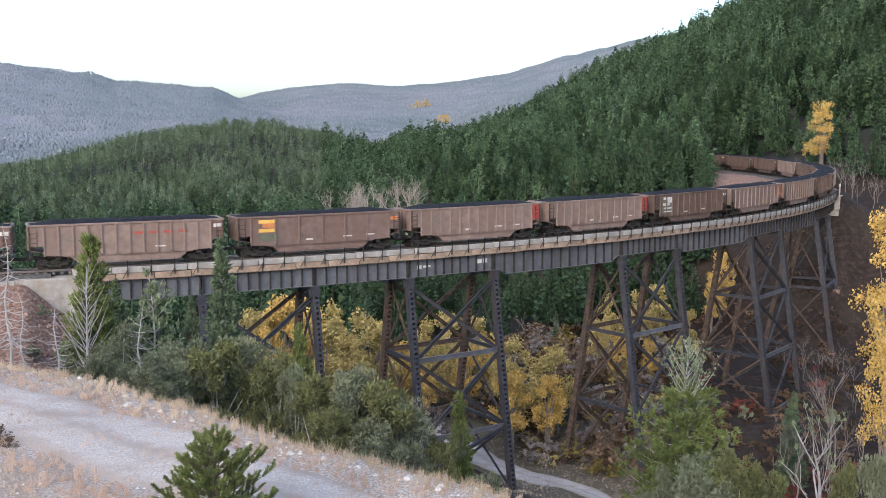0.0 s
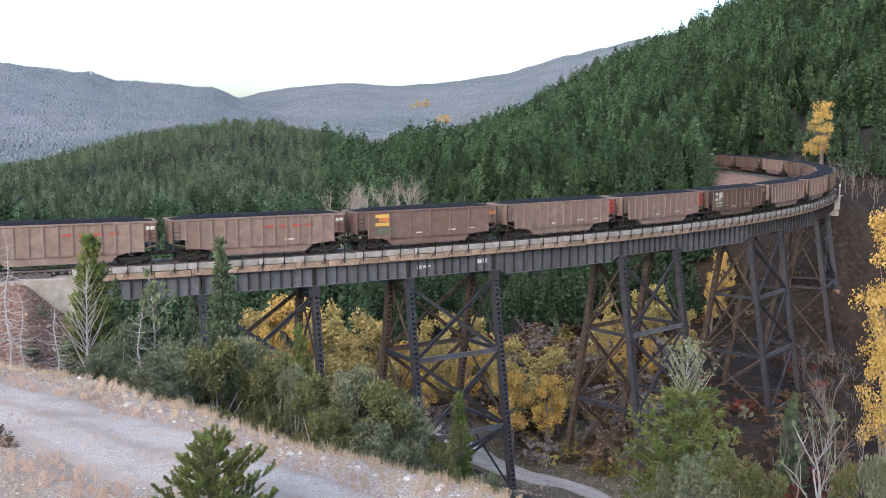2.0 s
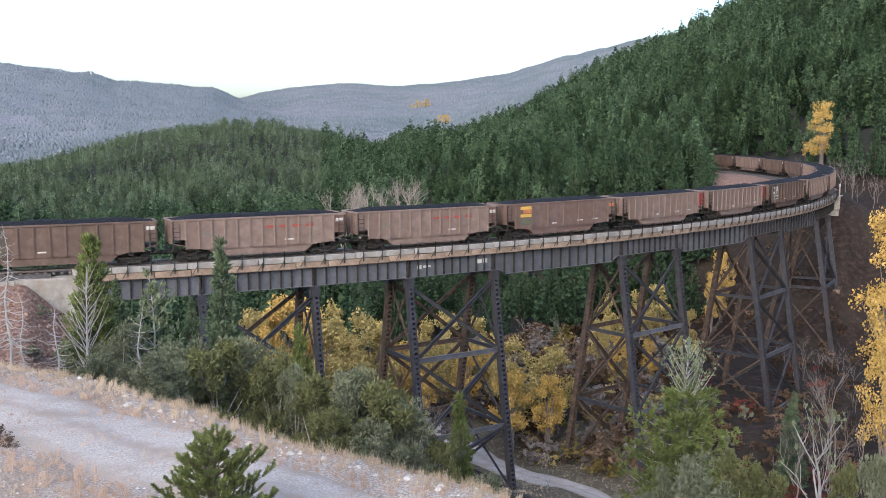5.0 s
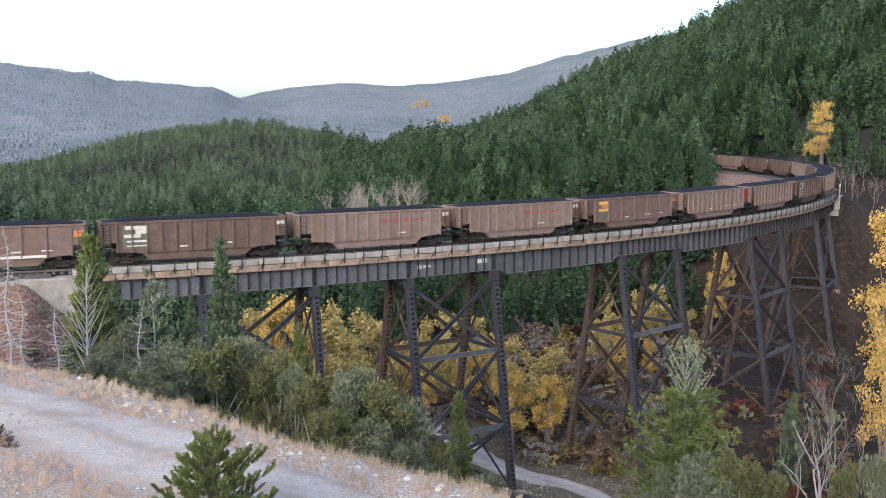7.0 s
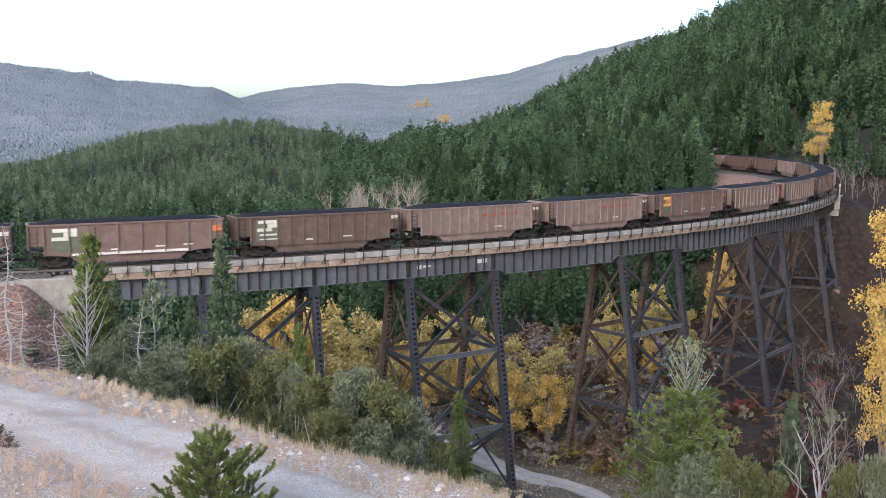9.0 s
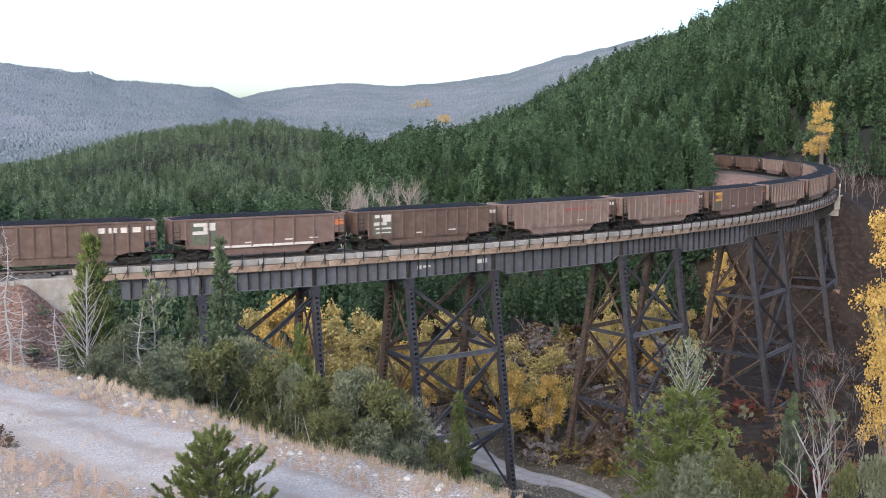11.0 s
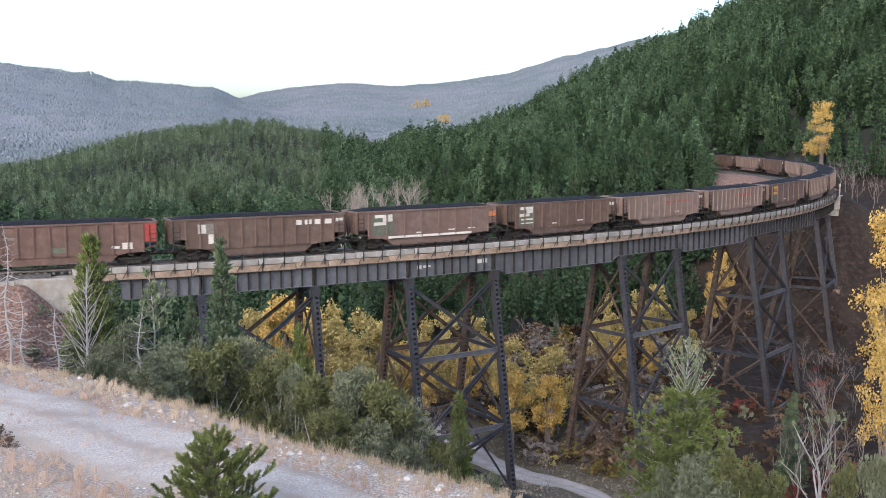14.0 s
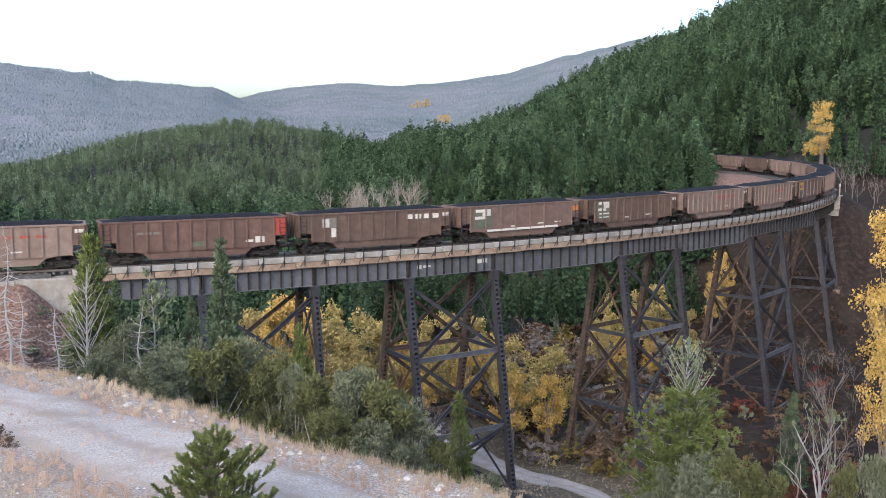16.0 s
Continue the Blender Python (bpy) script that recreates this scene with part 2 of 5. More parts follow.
        if any(self.m):
            me.polygons.foreach_set("material_index", self.m)
        if smooth:
            me.polygons.foreach_set("use_smooth", [True] * len(me.polygons))
        me.update()
        return me


def part(name, b, mats, parent, label="", smooth=False, at=None):
    """One mesh object under a thing or a part. b: a Build, or a mesh that alike pieces share."""
    me = b if isinstance(b, bpy.types.Mesh) else b.mesh(name, mats, smooth)
    ob = new(name, me)
    ob.parent = parent
    if at is not None:
        ob.matrix_basis = at
    return tagged(ob, label)


def thing(name, label, category, group="", kind="", at=None):
    ob = new(name)
    ob.empty_display_size = 0.3
    if at is not None:
        ob.matrix_basis = at
    return tagged(ob, label, category, group, kind)


# ---------- the track's line: heading and curvature along its length, rail top at 0 ----------
S_KNOTS = (-60, 0, 40, 80, 120, 160, 200, 255, 285, 420)
S_CURVE = (0.00423, 0.00472, 0.00544, 0.00599, 0.00679, 0.00682, 0.00622, 0.00579, -0.0055, -0.006)
GRADE = 0.0075
SS = np.arange(-160.0, 400.0, 0.5)
_k = np.interp(SS, S_KNOTS, S_CURVE)
_i0 = int(np.searchsorted(SS, 0.0))
_th = np.cumsum(_k) * 0.5
_th += 0.4192 - _th[_i0]
_tx = np.cumsum(np.cos(_th)) * 0.5
_ty = np.cumsum(np.sin(_th)) * 0.5
_tx += -25.777 - _tx[_i0]
_ty += 81.417 - _ty[_i0]


def line(s):
    """x, y, z and heading of the track at s."""
    return (float(np.interp(s, SS, _tx)), float(np.interp(s, SS, _ty)), GRADE * s, float(np.interp(s, SS, _th)))


def rail_pose(s, o=0.0, z=0.0):
    """Pose at s: x along the track, y to its inner side; o metres to the outer side, z above the rail."""
    x, y, h, th = line(s)
    return Matrix.Translation((x + o * math.sin(th), y - o * math.cos(th), h + z)) @ Matrix.Rotation(th, 4, "Z")


def rail_at(s, o=0.0, z=0.0):
    return rail_pose(s, o, z).translation


S_BRIDGE0, S_BRIDGE1 = -4.5, 128.0


# ---------- the ground's height ----------
def step(a, b, x):
    t = np.clip((x - a) / (b - a), 0, 1)
    return t * t * (3 - 2 * t)


def waves(x, y, size, seed):
    """Smooth uneven ground, about -1 to 1."""
    rs = np.random.RandomState(seed)
    z = 0 * x
    for i in range(7):
        a, ph, k = rs.uniform(0, 6.28), rs.uniform(0, 6.28), rs.uniform(0.7, 1.9) * 6.28 / size
        z = z + np.sin((x * np.cos(a) + y * np.sin(a)) * k + ph)
    return z / 3.5


LEFT_RIDGE = ((-0.6, 98), (-0.44, 112), (-0.386, 121), (-0.35, 125), (-0.324, 136), (-0.28, 140), (-0.255, 144), (-0.228, 146), (-0.21, 158), (-0.2, 165), (-0.165, 186), (-0.1, 212), (0.6, 236))
FAR_RIDGE = ((-0.6, 200), (-0.25, 190), (-0.2, 170), (-0.166, 157), (-0.126, 149), (-0.093, 145), (-0.047, 150), (0.009, 142), (0.0655, 127), (0.11, 104), (0.15, 90), (0.2, 70), (0.6, 20))
HORIZON = 234.0


def crest_side(x, y):
    """Metres beyond the near bench's edge."""
    return ((x + 18) * 15 + (y - 40) * 19) / 24.2


def natural(x, y):
    x, y = np.asarray(x, float), np.asarray(y, float)
    c = crest_side(x, y) + 0.5 * waves(x, y, 11, 3)
    along = ((x + 18) * 19 - (y - 40) * 15) / 24.2
    near = 1.7 - 0.62 * np.clip(c, 0, 18) - 0.35 * np.clip(c - 18, 0, 200) - 0.9 * step(20, 60, along)
    near = near + 0.8 * step(-6.2, -9.5, c) * step(14, 4, along) + 0.06 * np.clip(-c - 9, 0, 60) * step(0, -10, c)
    near = near - 6 * step(35, 90, along)
    xv = np.interp(y, (-200, 40, 80, 110, 160, 250, 400, 800, 5000), (150, 75, 43, 18, -25, -60, -85, -110, -300))
    r = (x - xv) * np.interp(y, (100, 160, 220), (0.73, 0.78, 1.0))
    right = np.interp(r, (-400, 0, 25, 50, 62, 80, 110, 150, 182, 215, 300, 500, 900), (-29, -27, -24.8, -22.5, -19, -4, -1.5, 13.5, 28.5, 46.5, 88, 156, 225))
    z = np.maximum(np.maximum(near, right), -27.5)
    z = z + 41 * np.exp(-((x + 166) / np.where(x < -166, 118, 88)) ** 2 - ((y - 800) / 190) ** 2)
    z = z + 10 * np.exp(-((x + 74) / 46) ** 2 - ((y - 800) / 190) ** 2)
    inside = (x < np.interp(y, _ty[560:960], _tx[560:960]) - 2) & (y > 165) & (y < 268)
    z = np.where(inside, np.minimum(z, 0.3 + 60 * step(0.262, 0.19, x / np.maximum(y, 1.0))), z)
    dist = np.hypot(x, y)
    tan = x / np.maximum(y, 1.0)
    front = y > 0
    lz = (HORIZON - np.interp(tan, [a for a, _ in LEFT_RIDGE], [b for _, b in LEFT_RIDGE])) / 1770 * 2500 - 28
    fz = (HORIZON - np.interp(tan, [a for a, _ in FAR_RIDGE], [b for _, b in FAR_RIDGE])) / 1770 * 3600 - 22
    fold = 1 + 0.26 * waves(x, y, 900, 8) * step(2450, 1500, dist)
    left = np.where(front, (lz + 38) * step(1050, 2500, dist) * fold * (1 - 0.6 * step(2500, 3300, dist)), 0)
    far = np.where(front, (fz + 38) * step(1000, 3600, dist) * fold * (1 - 0.5 * step(3600, 4600, dist)), 0)
    z = np.where(dist > 900, np.maximum(z - 60 * step(900, 1600, dist) * (z > 60), np.maximum(left, far) - 27.5), z)
    z = z + 1.1 * waves(x, y, 37, 5) * step(60, 140, dist) + 3.0 * waves(x, y, 130, 6) * step(180, 400, dist)
    return z + 0.018 * waves(x, y, 2.1, 7) + 0.05 * waves(x, y, 6.0, 9)


def ground_z(x, y):
    """Natural ground, cut and filled for the railway on either side of the bridge."""
    x, y = np.asarray(x, float), np.asarray(y, float)
    z = natural(x, y)
    shape = z.shape
    X, Y, Z = x.ravel(), y.ravel(), z.ravel().copy()
    near = np.nonzero((X > -190) & (X < 130) & (Y > -10) & (Y < 420))[0]
    ss = np.arange(-150, 390, 1.0)
    px, py, th = np.interp(ss, SS, _tx), np.interp(ss, SS, _ty), np.interp(ss, SS, _th)
    for k in range(0, len(near), 20000):
        i = near[k:k + 20000]
        d2 = (X[i, None] - px) ** 2 + (Y[i, None] - py) ** 2
        j = np.argmin(d2, 1)
        sl = (X[i] - px[j]) * np.cos(th[j]) + (Y[i] - py[j]) * np.sin(th[j])
        s, dd = ss[j] + np.clip(sl, -0.6, 0.6), np.abs((Y[i] - py[j]) * np.cos(th[j]) - (X[i] - px[j]) * np.sin(th[j]))
        on = np.maximum(S_BRIDGE0 - 3.4 - s, s - S_BRIDGE1 - 1.5)
        gone = np.clip(-on, 0, None)
        form = GRADE * s - 0.75
        over = np.clip(dd - 3.4, 0, None)
        lo = form - np.where(dd > 3.4, 0.12, 0) - over * 0.66 - gone * 0.95
        hi = form + over * 0.75 + gone * 0.95 + np.where(gone > 0, 40.0, 0)
        hi = np.where(gone > 0, np.maximum(Z[i], lo), hi)
        Z[i] = np.clip(Z[i], lo, np.maximum(hi, lo))
    return Z.reshape(shape)


def gz(x, y):
    return float(ground_z(np.array([x]), np.array([y]))[0])


# ---------- ground: one sheet to the horizon ----------
def make_ground():
    ang = np.concatenate([np.arange(-180, -36, 4.0), np.arange(-36, 36, 0.22), np.arange(36, 180, 4.0)])
    rad = [2.0]
    while rad[-1] < 4650:
        rad.append(rad[-1] * 1.016 + 0.02)
    rad = np.array(rad)
    A, R = np.meshgrid(np.radians(ang), rad)
    X, Y = R * np.sin(A), R * np.cos(A)
    Z = ground_z(X, Y)
    n, m = Z.shape
    V = np.stack([X, Y, Z], -1).reshape(-1, 3)
    i, j = np.meshgrid(np.arange(n - 1), np.arange(m), indexing="ij")
    j2 = (j + 1) % m
    F = np.stack([i * m + j, i * m + j2, (i + 1) * m + j2, (i + 1) * m + j], -1).reshape(-1, 4)
    cx, cy = V[F[:, 0], 0], V[F[:, 0], 1]
    c = crest_side(cx, cy)
    dist = np.hypot(cx, cy)
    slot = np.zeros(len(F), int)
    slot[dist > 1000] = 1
    slot[(c < 2.2 + 0.8 * waves(cx, cy, 3, 31)) & (dist < 75)] = 2
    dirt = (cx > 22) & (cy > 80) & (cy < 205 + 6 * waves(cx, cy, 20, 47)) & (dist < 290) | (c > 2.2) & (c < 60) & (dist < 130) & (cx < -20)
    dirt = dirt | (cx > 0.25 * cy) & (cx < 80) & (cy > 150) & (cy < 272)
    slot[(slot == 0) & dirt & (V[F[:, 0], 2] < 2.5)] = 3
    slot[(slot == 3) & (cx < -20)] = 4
    slot[(slot == 3) & (cy > 185) & (cx < 76) & (V[F[:, 0], 2] > -2)] = 4
    slot[(dist < 126) & (cx > -14) & (cx < 25 + 2 * waves(cx, cy, 5, 41)) & (cy > 84 + 2 * waves(cx, cy, 6, 43)) & (c > 30)] = 5
    me = bpy.data.meshes.new("ground")
    me.from_pydata(V.tolist() + [(0, 0, gz(0.0, 1.0))], [], F[:, ::-1].tolist() + [(k, (k + 1) % m, n * m) for k in range(m)])
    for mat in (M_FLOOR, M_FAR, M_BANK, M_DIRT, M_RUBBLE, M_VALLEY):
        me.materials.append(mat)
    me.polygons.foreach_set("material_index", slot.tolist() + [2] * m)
    me.polygons.foreach_set("use_smooth", [True] * len(me.polygons))
    return tagged(new("ground", me), "brown dirt, pale gravel and forest floor rising to hills", "ground", kind="structure")


make_ground()


def make_strip(name, pts, width, mat, label, lift=0.09, cross=8, sink=0.12):
    """A road laid on the ground along a smooth line."""
    b = Build()
    n = len(pts)
    V, F = [], []
    for k, (x, y) in enumerate(pts):
        x2, y2 = pts[min(k + 1, n - 1)]
        x1, y1 = pts[max(k - 1, 0)]
        t = math.atan2(y2 - y1, x2 - x1)
        for q in range(cross + 1):
            w = (q / cross - 0.5) * width * (1 + 0.12 * math.sin(k * 0.31) + 0.07 * math.sin(k * 0.83 + q))
            px, py = x - math.sin(t) * w, y + math.cos(t) * w
            V.append((px, py))
    zs = ground_z(np.array([p[0] for p in V]), np.array([p[1] for p in V]))
    for k in range(len(V)):
        q = k % (cross + 1)
        rut = -0.03 if q in (2, 6) else 0.015
        edge = sink if q in (0, cross) else 0.0
        V[k] = (*V[k], float(zs[k]) + lift + rut - edge)
    for k in range(n - 1):
        for q in range(cross):
            a = k * (cross + 1) + q
            F.append((a, a + cross + 1, a + cross + 2, a + 1))
    b.add(V, F)
    ob = new(name, b.mesh(name, mat, True))
    wear = [(1.0, 0.55, 0.0, 0.25, 0.75, 0.25, 0.0, 0.5, 1.0)[k % (cross + 1)] for k in range(len(V))]
    ob.data.attributes.new("wear", "FLOAT", "POINT").data.foreach_set("value", wear)
    return tagged(ob, label, "road", kind="structure")


def valley_road_y(x):
    """The valley road's middle line."""
    return 111.8 - 1.47 * (x - 6.6)


def bench_point(along, c):
    """A point along the near bench's edge, c metres beyond it."""
    return (-18 + (19 * along + 15 * c) / 24.2, 40 + (-15 * along + 19 * c) / 24.2)


make_strip("road", [bench_point(a * 0.8, -3.9 + 0.35 * math.sin(a * 0.09)) for a in range(-50, 60)], 3.9, M_ROAD, "pale gravel road with worn wheel ruts on a bench")
make_strip("track_road", [(a * 0.5 - 8, valley_road_y(a * 0.5 - 8) + 0.5 * math.sin(a * 0.2)) for a in range(0, 62)], 4.0, M_ROAD, "pale dirt road on the valley floor under the trestle", lift=0.12)


# ---------- railway beyond the bridge ----------
def make_track():
    bed = Build()
    V, F, prof = [], [], ((-2.6, -0.72), (-1.75, -0.24), (1.75, -0.24), (2.6, -0.72))
    spans = [np.arange(-140, S_BRIDGE0 - 1.0, 2.0), np.arange(S_BRIDGE1 - 1, 380, 2.0)]
    for sp in spans:
        V, F = [], []
        for k, s in enumerate(sp):
            for o, z in prof:
                V.append(rail_at(s, o, z))
            if k:
                for q in range(3):
                    a = (k - 1) * 4 + q
                    F.append((a, a + 1, a + 5, a + 4))
        bed.add(V, F)
    tagged(new("ballast_bed", bed.mesh("ballast_bed", M_BALLAST)), "grey crushed stone ballast under the rails", "ballast", kind="structure")
    track = thing("railway_track", "single railway track of worn steel rails on ties", "railway track", kind="structure")
    for side in (-0.7525, 0.7525):
        b = Build()
        sp = np.arange(-140, 380, 1.5)
        V, F = [], []
        sec = ((-0.07, -0.17), (0.07, -0.17), (0.02, -0.13), (0.02, -0.05), (0.037, -0.04), (0.037, 0.0), (-0.037, 0.0), (-0.037, -0.04), (-0.02, -0.05), (-0.02, -0.13))
        m = len(sec)
        for k, s in enumerate(sp):
            V += [rail_at(s, side + o, z) for o, z in sec]
            if k:
                a = (k - 1) * m
                F += [(a + q, a + (q + 1) % m, a + m + (q + 1) % m, a + m + q) for q in range(m)]
        b.add(V, F)
        part("rail", b, M_RAIL, track)
    tie = Build()
    tie.box(-0.115, 0.115, -1.3, 1.3, -0.35, -0.172, bevel=0.015)
    tie_me = tie.mesh("tie", M_TIE)
    for k in range(290):
        part("tie", tie_me, None, track, at=rail_pose(-28 + k * 0.6))


make_track()

# ---------- the trestle ----------
BENTS = (5.5, 15.27, 24.49, 33.97, 51.64, 61.37, 78.43, 88.30, 105.72, 115.6)
GIRDER_O, LEG_TOP, LEG_O, BATTER = 1.62, -3.09, 1.80, 0.162
bridge = thing("trestle_bridge", "curved railway trestle deck on dark steel plate girders", "railway bridge")


def make_deck():
    # kerb units and tan deck units, each a piece
    unit = 2.95
    s = S_BRIDGE0 + 0.02
    k = 0
    kerb = Build()
    kerb.box(-unit / 2 + 0.012, unit / 2 - 0.012, -0.18, 0.18, -0.46, 0.02, bevel=0.03)
    kerb_me = kerb.mesh("kerb_block", M_KERB)
    tan = Build()
    tan.box(-unit / 2 + 0.02, unit / 2 - 0.02, -0.2, 0.2, -1.02, -0.5, bevel=0.035)
    tan_me = tan.mesh("deck_panel", M_TANC)
    slab = Build()
    slab.box(-unit / 2, unit / 2, -1.7, 1.7, -0.98, -0.42)
    slab_me = slab.mesh("deck_slab", M_BALLAST)
    while s + unit < S_BRIDGE1 + 3:
        c = s + unit / 2
        jig = 0.02 * math.sin(k * 2.3)
        part("kerb_block", kerb_me, None, bridge, at=rail_pose(c, 1.80))
        part("kerb_block", kerb_me, None, bridge, at=rail_pose(c, -1.80))
        part("deck_panel", tan_me, None, bridge, at=rail_pose(c + 0.3, 1.86 + jig, jig))
        part("deck_panel", tan_me, None, bridge, at=rail_pose(c + 0.3, -1.86))
        part("deck_slab", slab_me, None, bridge, at=rail_pose(c))
        s += unit
        k += 1
    # rail posts with brackets
    post = Build()
    post.box(-0.035, 0.035, -0.035, 0.035, -0.75, 0.62)
    post.beam((0, 0.02, -0.55), (-0.0, 0.30, -0.98), 0.07, 0.05)
    post.beam((0, 0.0, -0.72), (0, 0.30, -0.72), 0.07, 0.06)
    post.beam((-0.02, -0.05, -0.2), (-0.42, 0.08, -0.92), 0.05, 0.05)
    post_me = post.mesh("railing_post", M_BLACK)
    n = int((S_BRIDGE1 + 3 - S_BRIDGE0) / 1.83)
    for k in range(n):
        for o in (2.13, -2.13):
            m = rail_pose(S_BRIDGE0 + 0.5 + k * 1.83, o)
            if o < 0:
                m = m @ Matrix.Rotation(math.pi, 4, "Z")
            part("railing_post", post_me, None, bridge, at=m)
    for o in (2.13, -2.13):
        for z in (0.60, 0.2):
            b = Build()
            sp = np.arange(S_BRIDGE0, S_BRIDGE1 + 3, 1.83)
            b.tube([rail_at(s, o, z) for s in sp], [0.012] * len(sp), 4)
            part("railing_cable", b, M_BLACK, bridge)


def make_girder(s0, s1, depth, o, haunch):
    """One plate girder between two bents: web, flanges, stiffeners; a deep one is cut back at its ends."""
    a, e = rail_at(s0 + 0.06, o), rail_at(s1 - 0.06, o)
    L = (e - a).length
    th = math.atan2(e.y - a.y, e.x - a.x)
    m = Matrix.Translation((a + e) / 2) @ Matrix.Rotation(th, 4, "Z") @ Matrix.Rotation(-math.asin((e.z - a.z) / L), 4, "Y")
    g = part("girder", Build(), M_GIRDER, bridge, at=m)
    top, h = -1.03, L / 2
    zb = top - depth
    out = -1 if o > 0 else 1
    b = Build()
    shallow = top - 1.62
    if haunch:
        pts = [(-h, top), (-h, shallow), (-h + 0.55, shallow), (-h + 1.5, zb), (h - 1.5, zb), (h - 0.55, shallow), (h, shallow), (h, top)]
    else:
        pts = [(-h, top), (-h, zb), (h, zb), (h, top)]
    n = len(pts)
    b.add([(x, -0.012, z) for x, z in pts] + [(x, 0.012, z) for x, z in pts],
          [tuple(range(n)), tuple(range(2 * n - 1, n - 1, -1))] + [(k, k + n, (k + 1) % n + n, (k + 1) % n) for k in range(n)])
    g.data = b.mesh("girder", M_GIRDER)
    fl = Build()
    fl.box(-h, h, -0.2, 0.2, top - 0.05, top + 0.012)
    part("top_flange", fl, M_GIRDER, g)
    fl = Build()
    low = pts[1:-1]
    for p, q in zip(low, low[1:]):
        fl.beam((p[0], 0, p[1]), (q[0], 0, q[1]), 0.38, 0.05, up=(0, 1, 0) if abs(p[0] - q[0]) < 0.01 else (0, 0, 1))
    part("bottom_flange", fl, M_GIRDER, g)
    cnt = max(6, round(L / (1.25 if haunch else 0.98)))
    for k in range(cnt + 1):
        x = -h + 0.08 + (L - 0.16) * k / cnt
        edge = h - abs(x)
        z1 = zb if not haunch else (shallow if edge < 0.55 else max(zb, shallow - (edge - 0.55) / 0.95 * (shallow - zb)))
        st = Build()
        st.box(x - 0.05, x + 0.05, 0.012, 0.19, z1 + 0.02, top - 0.04)
        st.box(x - 0.05, x + 0.05, -0.19, -0.012, z1 + 0.02, top - 0.04)
        # black colour paints in the shadow line along each stiffener
        part("stiffener", st, M_BLACK, g)


PLATES = {}
for _rust in (False, True):
    _b = Build()
    _b.box(-0.23, 0.23, -0.015, 0.015, -0.24, 0.0)
    PLATES[_rust] = _b.mesh("batten_plate", M_RUST if _rust else M_STEEL)


def make_leg(tower, s, side, rust):
    """A battered leg: two channels joined by batten plates with open gaps, on a footing."""
    top = rail_at(s, side * LEG_O, LEG_TOP)
    th = line(s)[3]
    out = Vector((math.sin(th), -math.cos(th), 0)) * side
    length = 4.0
    while length < 40:
        p = top + (out * BATTER + Vector((0, 0, -1))) * length
        if p.z < gz(p.x, p.y) + 0.1:
            break
        length += 0.25
    foot = top + (out * BATTER + Vector((0, 0, -1))) * length
    m = (foot - top).normalized()
    alongv = Vector((math.cos(th), math.sin(th), 0))
    w = 0.30
    n = alongv.cross(m).normalized()
    mat = M_RUST if rust else M_STEEL
    def channel(q):
        # a C-shaped rolled section, its back to the outside
        sec = ((w, -0.31), (w, 0.31), (w - 0.18, 0.31), (w - 0.18, 0.27), (w - 0.045, 0.27), (w - 0.045, -0.27), (w - 0.18, -0.27), (w - 0.18, -0.31))
        V = [p + alongv * u * q + n * v for p in (top, foot) for u, v in sec]
        c = Build()
        c.add(V, [(k, (k + 1) % 8, (k + 1) % 8 + 8, k + 8) for k in range(8)] + [(0, 1, 2, 3, 4, 5, 6, 7), (15, 14, 13, 12, 11, 10, 9, 8)])
        return c

    leg = part("leg", channel(1), mat, tower)
    part("channel", channel(-1), mat, leg)
    full = (foot - top).length
    k = 0.25
    turn = Matrix((alongv, n, -m)).transposed().to_4x4()
    hid = Build()
    seen = n.y < 0
    while k < full - 0.4:
        for q in (-1, 1):
            at = Matrix.Translation(top + m * k + n * 0.305 * q) @ turn
            if (q > 0) == seen:
                part("batten_plate", PLATES[rust], None, leg, at=at)
            else:
                hid.box(-0.23, 0.23, -0.015, 0.015, -0.24, 0.0, at)
        k += 0.46
    tagged(part("inner_batten_plate", hid, mat, leg), kind="stuff")
    f = Build()
    f.box(-0.5, 0.5, -0.5, 0.5, -1.6, 0.06, Matrix.Translation(foot) @ Matrix.Rotation(th, 4, "Z"), bevel=0.06)
    part("footing", f, M_RIPRAP, leg, "weathered concrete footing")
    return top, foot, length


